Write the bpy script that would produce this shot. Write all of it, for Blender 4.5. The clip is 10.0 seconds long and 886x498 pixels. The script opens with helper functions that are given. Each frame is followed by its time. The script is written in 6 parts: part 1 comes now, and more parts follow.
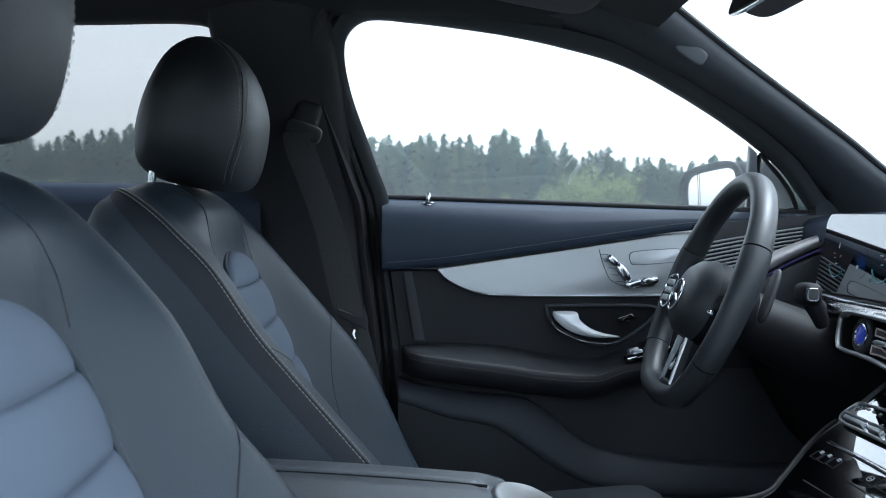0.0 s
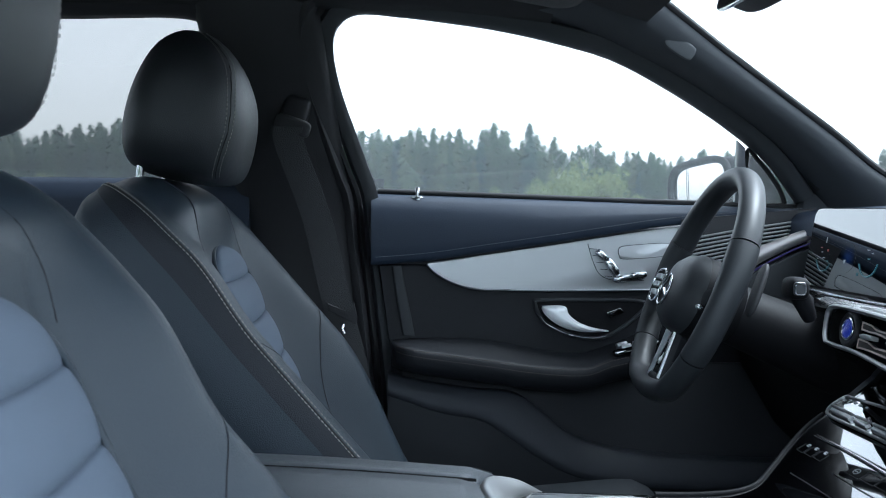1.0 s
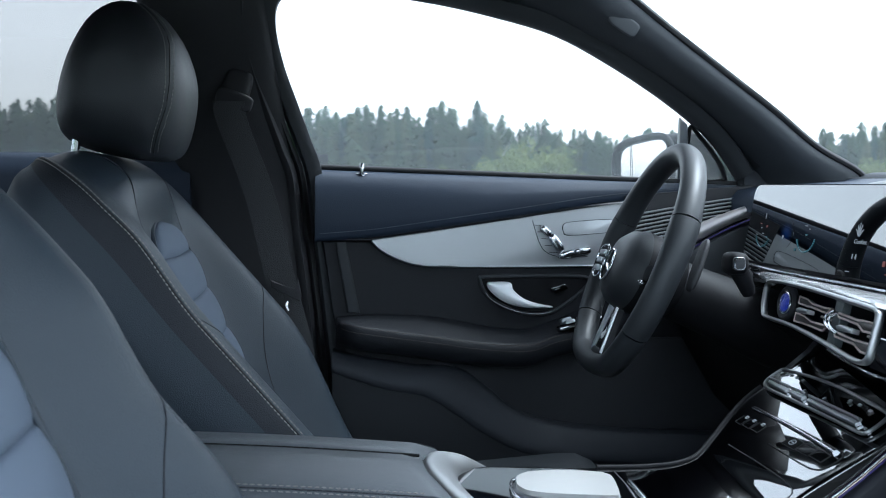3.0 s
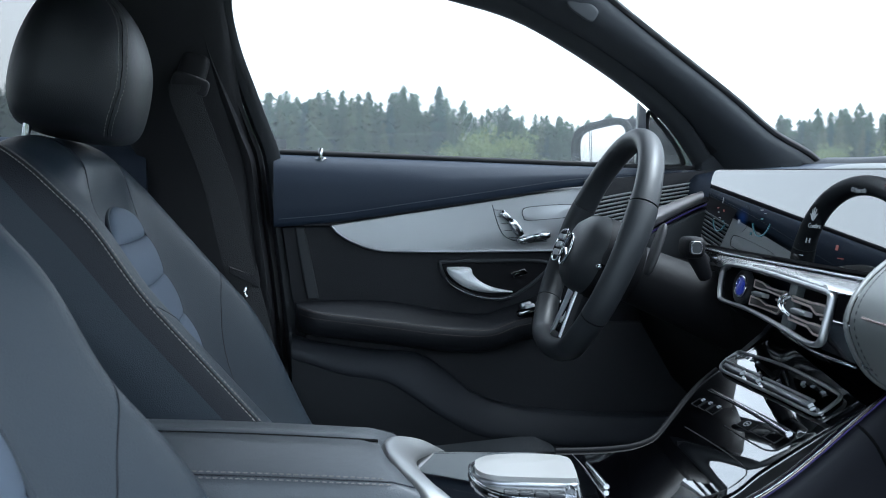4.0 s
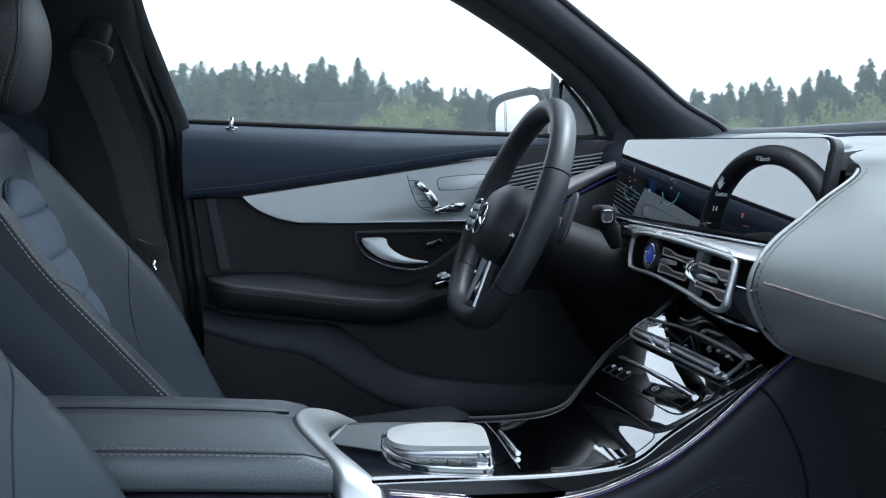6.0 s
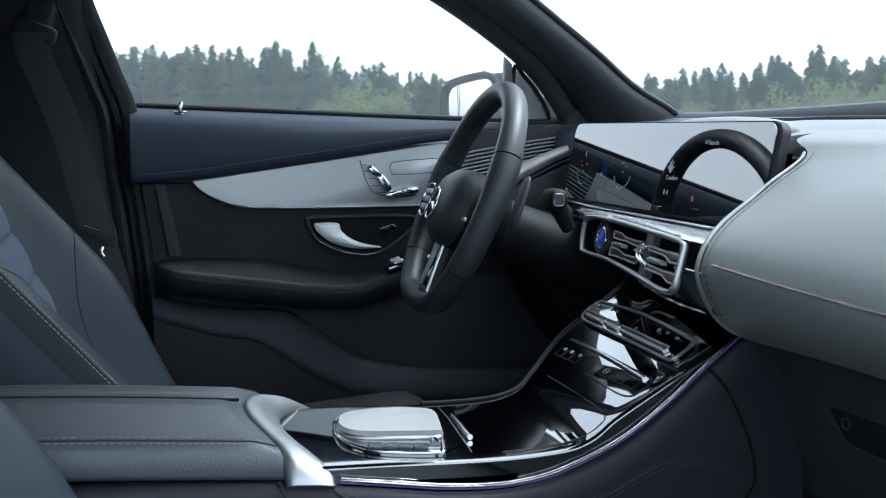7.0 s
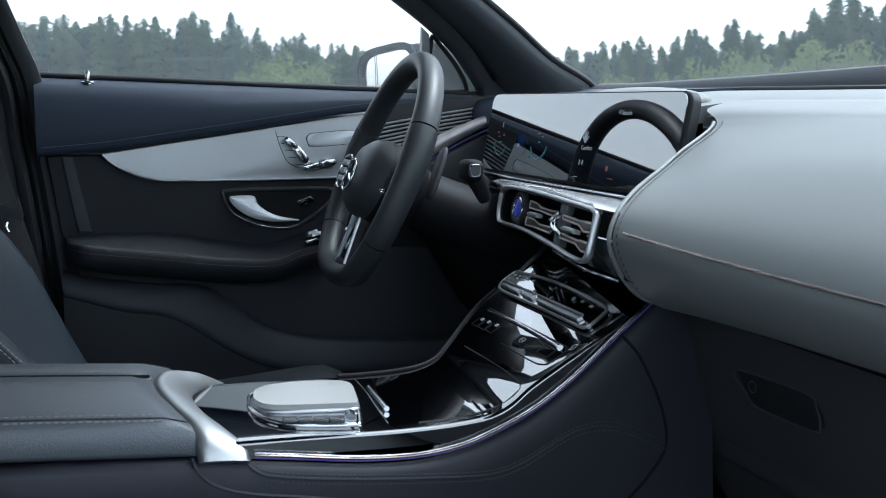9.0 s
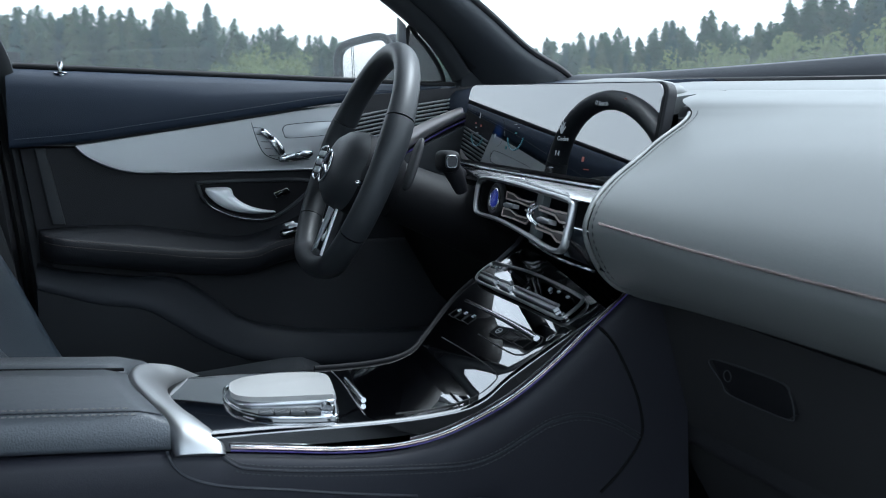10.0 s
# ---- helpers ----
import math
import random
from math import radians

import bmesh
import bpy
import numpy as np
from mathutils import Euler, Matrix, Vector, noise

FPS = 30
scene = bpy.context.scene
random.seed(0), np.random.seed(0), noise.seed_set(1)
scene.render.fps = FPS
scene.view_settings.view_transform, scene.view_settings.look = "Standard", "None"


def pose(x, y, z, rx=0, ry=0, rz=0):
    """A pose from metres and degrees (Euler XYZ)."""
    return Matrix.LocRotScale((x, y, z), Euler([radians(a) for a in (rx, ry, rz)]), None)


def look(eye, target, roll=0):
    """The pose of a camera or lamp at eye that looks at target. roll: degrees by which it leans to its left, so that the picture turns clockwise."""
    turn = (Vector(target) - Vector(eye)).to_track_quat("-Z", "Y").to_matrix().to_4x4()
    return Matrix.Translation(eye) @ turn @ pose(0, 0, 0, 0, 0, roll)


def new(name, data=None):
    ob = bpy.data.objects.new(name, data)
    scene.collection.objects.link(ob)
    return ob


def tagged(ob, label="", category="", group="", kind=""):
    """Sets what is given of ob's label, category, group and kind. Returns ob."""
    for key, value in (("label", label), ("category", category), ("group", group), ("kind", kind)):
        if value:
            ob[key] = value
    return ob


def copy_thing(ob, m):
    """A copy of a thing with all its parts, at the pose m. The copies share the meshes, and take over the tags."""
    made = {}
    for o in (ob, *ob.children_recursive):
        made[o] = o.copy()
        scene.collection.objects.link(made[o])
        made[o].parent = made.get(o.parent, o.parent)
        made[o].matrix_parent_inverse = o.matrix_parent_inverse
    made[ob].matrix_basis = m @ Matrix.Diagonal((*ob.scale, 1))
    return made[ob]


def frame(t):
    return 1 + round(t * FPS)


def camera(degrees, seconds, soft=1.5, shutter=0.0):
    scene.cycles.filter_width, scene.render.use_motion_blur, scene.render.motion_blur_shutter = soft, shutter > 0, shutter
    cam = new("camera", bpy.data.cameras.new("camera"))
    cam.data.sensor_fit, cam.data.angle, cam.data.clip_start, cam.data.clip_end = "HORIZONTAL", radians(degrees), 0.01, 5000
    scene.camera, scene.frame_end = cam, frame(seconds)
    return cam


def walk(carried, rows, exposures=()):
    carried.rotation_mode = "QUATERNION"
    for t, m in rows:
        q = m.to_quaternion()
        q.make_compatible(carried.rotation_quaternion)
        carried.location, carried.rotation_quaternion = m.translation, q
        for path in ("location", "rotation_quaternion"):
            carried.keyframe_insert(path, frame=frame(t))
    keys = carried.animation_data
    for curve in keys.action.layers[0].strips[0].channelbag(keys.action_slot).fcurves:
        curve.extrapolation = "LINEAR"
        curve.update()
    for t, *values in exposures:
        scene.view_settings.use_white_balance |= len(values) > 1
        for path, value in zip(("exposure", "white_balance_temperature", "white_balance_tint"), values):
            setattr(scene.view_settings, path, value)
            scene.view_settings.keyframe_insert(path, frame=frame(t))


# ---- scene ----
cam = camera(48.48, 10.0, soft=0.9)
cam.data.dof.use_dof = True
cam.data.dof.focus_distance, cam.data.dof.aperture_fstop = 1.3, 12.0
ROWS = [
    (0.0, 0.0001, -0.9291, 1.2002, -2.501, -2.071, 0.463),
    (0.5, 0.0005, -0.9297, 1.2004, -2.728, -2.168, 0.453),
    (1.0, 0.001, -0.9295, 1.2, -3.102, -2.373, 0.455),
    (1.5, 0.0019, -0.9282, 1.1992, -3.587, -2.616, 0.478),
    (2.0, 0.0032, -0.9269, 1.1987, -4.285, -2.949, 0.485),
    (2.5, 0.0046, -0.9257, 1.1979, -5.128, -3.268, 0.51),
    (4.0, 0.0107, -0.9223, 1.1962, -8.358, -4.448, 0.51),
    (4.5, 0.0132, -0.9201, 1.1951, -9.391, -4.825, 0.519),
    (5.0, 0.0151, -0.9195, 1.1944, -10.572, -5.201, 0.53),
    (5.5, 0.0178, -0.918, 1.1934, -11.761, -5.587, 0.525),
    (7.0, 0.0268, -0.9137, 1.1913, -15.579, -6.857, 0.49),
    (7.5, 0.0295, -0.9127, 1.1902, -16.762, -7.188, 0.486),
    (8.0, 0.0319, -0.9123, 1.1896, -17.943, -7.569, 0.485),
    (8.5, 0.0345, -0.9117, 1.189, -18.994, -7.956, 0.478),
    (9.0, 0.0369, -0.9109, 1.1882, -20.045, -8.368, 0.476),
    (9.5, 0.0387, -0.9105, 1.1876, -20.848, -8.682, 0.465),
    (10.0, 0.0398, -0.9104, 1.1873, -21.289, -8.84, 0.44),
]
walk(cam, [(t, pose(x, y, z, 90 + pitch, 0, yaw) @ pose(0, 0, 0, 0, 0, roll)) for t, x, y, z, yaw, pitch, roll in ROWS],
     exposures=[(0.0, 2.38, 5350, 2), (5.0, 2.25, 5350, 2), (10.0, 2.05, 5400, 2)])

# ---- world and sun: bright thin overcast ----
GROUND = 0.1
world = bpy.data.worlds.new("sky")
scene.world = world
world.use_nodes = True
wn = world.node_tree
wn.nodes.clear()
w_out = wn.nodes.new("ShaderNodeOutputWorld")
w_bg = wn.nodes.new("ShaderNodeBackground")
w_sky = wn.nodes.new("ShaderNodeTexSky")
w_sky.sky_type = "NISHITA"
w_sky.sun_disc = False
w_sky.sun_elevation = radians(59)
w_sky.sun_rotation = radians(81)
w_sky.air_density, w_sky.dust_density = 1.2, 2.0
w_hsv = wn.nodes.new("ShaderNodeHueSaturation")
w_hsv.inputs["Saturation"].default_value = 0.12
w_bg.inputs["Strength"].default_value = 0.15
wn.links.new(w_sky.outputs[0], w_hsv.inputs["Color"])
wn.links.new(w_hsv.outputs[0], w_bg.inputs["Color"])
wn.links.new(w_bg.outputs[0], w_out.inputs[0])
sun = new("sun", bpy.data.lights.new("sun", "SUN"))
sun.data.energy, sun.data.angle, sun.data.color = 1.0, radians(20), (1.0, 0.97, 0.93)
sun.matrix_world = look((26, 4, 44), (0, 0, 0))


# ---- materials ----
def material(name, color, rough=0.5, metal=0.0, grain=0.0, grain_scale=400.0, var=0.12, var_scale=6.0, coat=0.0, spec=0.5, emit=None, glow=0.0):
    """A procedural surface: base colour varied at two scales, fine bump, roughness wear."""
    m = bpy.data.materials.new(name)
    m.use_nodes = True
    nt = m.node_tree
    b = nt.nodes["Principled BSDF"]
    tc = nt.nodes.new("ShaderNodeTexCoord")
    big = nt.nodes.new("ShaderNodeTexNoise")
    big.inputs["Scale"].default_value, big.inputs["Detail"].default_value = var_scale, 4
    nt.links.new(tc.outputs["Object"], big.inputs["Vector"])
    ramp = nt.nodes.new("ShaderNodeMapRange")
    ramp.inputs["To Min"].default_value, ramp.inputs["To Max"].default_value = 1 - var, 1 + var
    nt.links.new(big.outputs[0], ramp.inputs["Value"])
    mul = nt.nodes.new("ShaderNodeVectorMath")
    mul.operation = "SCALE"
    mul.inputs[0].default_value = color
    nt.links.new(ramp.outputs[0], mul.inputs["Scale"])
    nt.links.new(mul.outputs[0], b.inputs["Base Color"])
    rr = nt.nodes.new("ShaderNodeMapRange")
    rr.inputs["To Min"].default_value, rr.inputs["To Max"].default_value = max(0.0, rough * 0.85), min(1.0, rough * 1.15)
    nt.links.new(big.outputs[0], rr.inputs["Value"])
    nt.links.new(rr.outputs[0], b.inputs["Roughness"])
    b.inputs["Metallic"].default_value = metal
    b.inputs["Specular IOR Level"].default_value = spec
    b.inputs["Coat Weight"].default_value = coat
    b.inputs["Coat Roughness"].default_value = 0.02
    b.inputs["Coat IOR"].default_value = 2.8
    if grain:
        v = nt.nodes.new("ShaderNodeTexVoronoi")
        v.inputs["Scale"].default_value = grain_scale
        nt.links.new(tc.outputs["Object"], v.inputs["Vector"])
        bump = nt.nodes.new("ShaderNodeBump")
        bump.inputs["Strength"].default_value, bump.inputs["Distance"].default_value = grain, 0.001
        nt.links.new(v.outputs["Distance"], bump.inputs["Height"])
        nt.links.new(bump.outputs[0], b.inputs["Normal"])
    if emit:
        b.inputs["Emission Color"].default_value = (*emit, 1)
        b.inputs["Emission Strength"].default_value = glow
    return m


def glass_material(name, tint, gloss=1.0, veil=0.024):
    """Thin clear glass with a faint pale film: smudges, and painted haze over the view."""
    m = bpy.data.materials.new(name)
    m.use_nodes = True
    nt = m.node_tree
    nt.nodes.clear()
    out = nt.nodes.new("ShaderNodeOutputMaterial")
    mix = nt.nodes.new("ShaderNodeMixShader")
    tr = nt.nodes.new("ShaderNodeBsdfTransparent")
    gl = nt.nodes.new("ShaderNodeBsdfGlossy")
    lw = nt.nodes.new("ShaderNodeLayerWeight")
    lw.inputs["Blend"].default_value = 0.5
    pw = nt.nodes.new("ShaderNodeMath")
    pw.operation = "POWER"
    pw.inputs[1].default_value = 5.0
    nt.links.new(lw.outputs["Facing"], pw.inputs[0])
    fr = nt.nodes.new("ShaderNodeMapRange")
    fr.inputs["To Min"].default_value, fr.inputs["To Max"].default_value = 0.06 * gloss, 0.5 * gloss
    nt.links.new(pw.outputs[0], fr.inputs["Value"])
    gl.inputs["Roughness"].default_value = 0.0
    tr.inputs[0].default_value = (*tint, 1)
    nt.links.new(fr.outputs[0], mix.inputs[0])
    nt.links.new(tr.outputs[0], mix.inputs[1])
    nt.links.new(gl.outputs[0], mix.inputs[2])
    # translucent film that paints a hazy veil over what lies outside
    haze_film = nt.nodes.new("ShaderNodeBsdfTranslucent")
    haze_film.inputs["Color"].default_value = (0.80, 0.86, 0.88, 1)
    film = nt.nodes.new("ShaderNodeMixShader")
    smear = nt.nodes.new("ShaderNodeTexNoise")
    smear.inputs["Scale"].default_value, smear.inputs["Detail"].default_value = 6.0, 3
    amount = nt.nodes.new("ShaderNodeMapRange")
    amount.inputs["To Min"].default_value, amount.inputs["To Max"].default_value = veil * 0.8, veil * 1.2
    nt.links.new(smear.outputs[0], amount.inputs["Value"])
    nt.links.new(amount.outputs[0], film.inputs[0])
    nt.links.new(mix.outputs[0], film.inputs[1])
    nt.links.new(haze_film.outputs[0], film.inputs[2])
    nt.links.new(film.outputs[0], out.inputs[0])
    return m


LEATHER = material("black_leather", (0.021, 0.0235, 0.0275), 0.46, spec=0.42, grain=0.2, grain_scale=900, var=0.15)
SEAT_LEATHER = material("seat_leather", (0.0265, 0.0370, 0.0495), 0.43, spec=0.45, grain=0.3, grain_scale=900, var=0.12)
LEATHER_SIDE = material("black_leather_side", (0.022, 0.0245, 0.031), 0.60, spec=0.35, grain=0.4, grain_scale=700, var=0.15)
# black leather of the lid, base colour raised to look lit from above
LID_LEATHER_LIT = material("armrest_leather_lit", (0.086, 0.093, 0.104), 0.40, grain=0.3, grain_scale=700, var=0.12)
SEAT_BACK = material("seat_back_leather", (0.034, 0.043, 0.055), 0.55, spec=0.4, grain=0.3, grain_scale=800, var=0.15)
PAD = material("blue_grey_fabric", (0.1365, 0.1638, 0.2145), 0.8, grain=0.3, grain_scale=1500, var=0.08, var_scale=20)
NAVY = material("navy_leather", (0.02028, 0.02964, 0.04992), 0.55, spec=0.35, grain=0.2, grain_scale=900)
GREY_LEATHER = material("grey_leather", (0.131, 0.1365, 0.1342), 0.45, grain=0.12, grain_scale=900, var=0.06)
CONSOLE_LEATHER = material("dark_violet_leather", (0.0128, 0.0132, 0.0195), 0.5, spec=0.35, grain=0.15, grain_scale=1100)
PLASTIC = material("black_plastic", (0.02574, 0.02574, 0.02886), 0.6, spec=0.4, grain=0.3, grain_scale=1200)
PLASTIC_SOFT = material("dark_grey_plastic", (0.039, 0.04212, 0.04602), 0.62, spec=0.35, grain=0.3, grain_scale=1200)
HEADLINER = material("dark_headliner_cloth", (0.0234, 0.0234, 0.02574), 0.95, grain=0.4, grain_scale=1500)
DOOR_PLASTIC = material("door_black_plastic", (0.02496, 0.02652, 0.03042), 0.6, spec=0.35, grain=0.3, grain_scale=1200)
DOOR_SOFT = material("door_grey_plastic", (0.032, 0.035, 0.042), 0.55, spec=0.3, grain=0.3, grain_scale=1200)
DOOR_LEATHER = material("door_black_leather", (0.0125, 0.0135, 0.0170), 0.55, spec=0.3, grain=0.35, grain_scale=800, var=0.15)
BADGE = material("badge_grey_plastic", (0.04836, 0.05304, 0.05928), 0.6)
PILLAR = material("dark_pillar_cloth", (0.03588, 0.03978, 0.04602), 0.85, grain=0.4, grain_scale=1500)
SILVER = material("brushed_silver_trim", (0.50, 0.51, 0.52), 0.42, metal=0.75, grain=0.05, grain_scale=2000, var=0.04)
DARK_SILVER = material("dark_silver_trim", (0.46, 0.43, 0.425), 0.34, metal=0.6, var=0.15, var_scale=40)
PAD_SILVER = material("pale_touch_surface", (0.40, 0.395, 0.385), 0.40, metal=0.35, var=0.03)
CHROME = material("satin_chrome", (0.72, 0.73, 0.75), 0.16, metal=1.0, var=0.03)
HANDLE_SILVER = material("bright_satin_silver", (0.88, 0.89, 0.90), 0.36, metal=0.25, var=0.03)
SPOKE_SILVER = material("spoke_satin_silver", (0.90, 0.91, 0.92), 0.34, metal=0.9, var=0.03)
ALU = material("satin_aluminium", (0.50, 0.51, 0.53), 0.33, metal=1.0, var=0.03)
BEZEL = material("satin_chrome_bezel", (0.42, 0.425, 0.43), 0.42, metal=1.0, var=0.03)
RIB = material("grey_rib_plastic", (0.28, 0.29, 0.295), 0.45)
ROSE = material("rose_gold_metal", (0.40, 0.32, 0.30), 0.25, metal=1.0, var=0.05)
PIANO = material("piano_black", (0.0006, 0.0006, 0.0009), 0.03, coat=1.0, var=0.0, spec=0.8)
SCREEN = material("screen_glass", (0.0008, 0.001, 0.0016), 0.02, coat=0.9, var=0.0, spec=0.5)
VENT_DARK = material("vent_black_plastic", (0.00468, 0.00468, 0.00546), 0.7, spec=0.2)
SLAT_BROWN = material("bronze_slat_metal", (0.055, 0.043, 0.039), 0.42, metal=0.35, var=0.08)
SLAT_EDGE = material("rose_gold_edge", (0.80, 0.68, 0.63), 0.34, metal=0.4, var=0.05)
HOOD_SILVER = material("polished_hood_metal", (0.62, 0.62, 0.62), 0.26, metal=1.0, grain=0.04, grain_scale=1800, var=0.04)
DIVIDER_GREY = material("divider_grey_paint", (0.078, 0.0897, 0.0936), 0.45)
WHEEL_LEATHER = material("wheel_leather", (0.02106, 0.0234, 0.02652), 0.46, spec=0.5, grain=0.1, grain_scale=1000, var=0.12)
SHROUD = material("column_black_plastic", (0.0085, 0.0085, 0.010), 0.6, spec=0.15, grain=0.12, grain_scale=1200)
KEY_GREY = material("key_dark_grey", (0.04653, 0.04907, 0.05245), 0.25, metal=0.3)
KNEE = material("footwell_black_plastic", (0.0065, 0.0065, 0.007), 0.75, spec=0.12, grain=0.2, grain_scale=1200)
COWL = material("cowl_dark_navy", (0.0078, 0.01092, 0.01716), 0.5, spec=0.35, grain=0.2, grain_scale=900)
RUBBER = material("black_rubber", (0.01716, 0.01716, 0.01872), 0.7)
BELT = material("seat_belt_webbing", (0.0468, 0.0468, 0.04914), 0.85, grain=0.6, grain_scale=600)
THREAD = material("pale_thread", (0.2964, 0.2808, 0.2652), 0.8, var=0.2, var_scale=300)
THREAD_GREY = material("grey_thread", (0.1248, 0.1326, 0.1482), 0.8, var=0.2, var_scale=300)
THREAD_COPPER = material("copper_thread", (0.085, 0.066, 0.060), 0.7, var=0.2, var_scale=300)
VIOLET = material("violet_light_guide", (0.078, 0.0546, 0.234), 0.4, emit=(0.20, 0.10, 0.7), glow=0.005)
BLUE_LIT = material("blue_lit_button", (0.0234, 0.0312, 0.1716), 0.2, emit=(0.06, 0.10, 0.8), glow=0.039, coat=0.5)
SIDE_GLASS = glass_material("window_glass", (0.83, 0.815, 0.805), 1.3, 0.034)
SCREEN_GLASS = glass_material("windscreen_glass", (0.78, 0.77, 0.76), 0.7, 0.020)
QUARTER_GLASS = glass_material("quarter_glass", (0.42, 0.41, 0.40), 1.2, 0.10)
REAR_GLASS = glass_material("tinted_rear_glass", (0.475, 0.455, 0.44), 0.8)
MIRROR = material("mirror_silver", (0.9, 0.9, 0.9), 0.01, metal=1.0, var=0.0)


def ground_material():
    """Pale worn concrete round the car that gives way to meadow grass some metres off."""
    m = material("concrete_and_meadow", (0.0858, 0.1248, 0.0351), 0.9, grain=0.5, grain_scale=3, var=0.3, var_scale=0.15)
    nt = m.node_tree
    b = nt.nodes["Principled BSDF"]
    geo = nt.nodes.new("ShaderNodeNewGeometry")
    ln = nt.nodes.new("ShaderNodeVectorMath")
    ln.operation = "LENGTH"
    nt.links.new(geo.outputs["Position"], ln.inputs[0])
    mr = nt.nodes.new("ShaderNodeMapRange")
    mr.inputs["From Min"].default_value, mr.inputs["From Max"].default_value = 30.0, 32.0
    nt.links.new(ln.outputs["Value"], mr.inputs["Value"])
    mix = nt.nodes.new("ShaderNodeMix")
    mix.data_type = "RGBA"
    mix.inputs[6].default_value = (0.16, 0.16, 0.158, 1)
    nt.links.new(mr.outputs[0], mix.inputs[0])
    nt.links.new(b.inputs["Base Color"].links[0].from_socket, mix.inputs[7])
    nt.links.new(mix.outputs[2], b.inputs["Base Color"])
    return m


GRASS = ground_material()
BARK = material("tree_bark", (0.078, 0.0585, 0.0429), 0.95, grain=0.6, grain_scale=8)
NEEDLES = material("conifer_needles", (0.072, 0.1108, 0.074), 0.95, var=0.35, var_scale=0.6, spec=0.05)
NEEDLES_PALE = material("pale_conifer_needles", (0.096, 0.1287, 0.08), 0.95, var=0.35, var_scale=0.6, spec=0.05)
NEEDLES_BLUE = material("bluish_conifer_needles", (0.060, 0.1014, 0.086), 0.95, var=0.35, var_scale=0.6, spec=0.05)
LEAVES = material("fresh_leaves", (0.1872, 0.2262, 0.1014), 0.9, var=0.3, var_scale=0.6, spec=0.1)


def leafy(m):
    """Lets part of the light through thin leaves."""
    nt = m.node_tree
    b = nt.nodes["Principled BSDF"]
    out = next(n for n in nt.nodes if n.type == "OUTPUT_MATERIAL")
    thin = nt.nodes.new("ShaderNodeBsdfTranslucent")
    mix = nt.nodes.new("ShaderNodeMixShader")
    mix.inputs[0].default_value = 0.35
    nt.links.new(b.inputs["Base Color"].links[0].from_socket, thin.inputs["Color"])
    nt.links.new(b.outputs[0], mix.inputs[1])
    nt.links.new(thin.outputs[0], mix.inputs[2])
    nt.links.new(mix.outputs[0], out.inputs[0])


leafy(NEEDLES)
leafy(NEEDLES_PALE)
leafy(NEEDLES_BLUE)
leafy(LEAVES)


# ---- mesh builders ----
def curve_through(pts, n, closed=False):
    """n points along a smooth line through pts."""
    p = [Vector(q) for q in pts]
    m = len(p)
    segs = m if closed else m - 1
    out = []
    for i in range(n):
        u = i * segs / (n if closed else n - 1)
        k = min(int(u), segs - 1)
        f = u - k
        g = (lambda j: p[j % m]) if closed else (lambda j: p[max(0, min(m - 1, j))])
        a, b, c, d = g(k - 1), g(k), g(k + 1), g(k + 2)
        out.append(0.5 * (2 * b + (c - a) * f + (2 * a - 5 * b + 4 * c - d) * f * f + (3 * b - a - 3 * c + d) * f ** 3))
    return out


def finish(name, bm, mat, parent=None, label="", smooth=45):
    bmesh.ops.recalc_face_normals(bm, faces=bm.faces)
    me = bpy.data.meshes.new(name)
    bm.to_mesh(me)
    bm.free()
    me.materials.append(mat)
    for f in me.polygons:
        f.use_smooth = True
    me.set_sharp_from_angle(angle=radians(smooth))
    ob = new(name, me)
    ob.parent = parent
    if label:
        ob["label"] = label
    return ob


def part(name, bm, mat, parent, label="", smooth=45):
    return finish(name, bm, mat, parent, label, smooth)


def thing(name, label, category, group="", kind=""):
    return tagged(new(name), label, category, group, kind)


def grid_into(bm, rows, closed_u=False, closed_v=False, caps=False):
    """A skin over rows of points."""
    vs = [[bm.verts.new(p) for p in r] for r in rows]
    nr, nc = len(vs), len(vs[0])
    for i in range(nr if closed_v else nr - 1):
        for j in range(nc if closed_u else nc - 1):
            q = (vs[i][j], vs[i][(j + 1) % nc], vs[(i + 1) % nr][(j + 1) % nc], vs[(i + 1) % nr][j])
            if len(set(q)) == 4:
                bm.faces.new(q)
    if caps and closed_u:
        bm.faces.new(list(reversed(vs[0])))
        bm.faces.new(vs[-1])
    return vs


def skin(rows, closed_u=False, closed_v=False, caps=False):
    bm = bmesh.new()
    grid_into(bm, rows, closed_u, closed_v, caps)
    return bm


def sheet(rows, thick, way):
    """A closed panel: the skin over rows and the same skin moved by thick along way."""
    off = Vector(way).normalized() * thick
    bm = bmesh.new()
    a = grid_into(bm, rows)
    b = grid_into(bm, [[Vector(p) + off for p in r] for r in rows])
    rim_a = a[0] + [r[-1] for r in a[1:]] + a[-1][-2::-1] + [r[0] for r in a[-2:0:-1]]
    rim_b = b[0] + [r[-1] for r in b[1:]] + b[-1][-2::-1] + [r[0] for r in b[-2:0:-1]]
    for i in range(len(rim_a)):
        j = (i + 1) % len(rim_a)
        bm.faces.new((rim_a[i], rim_a[j], rim_b[j], rim_b[i]))
    return bm


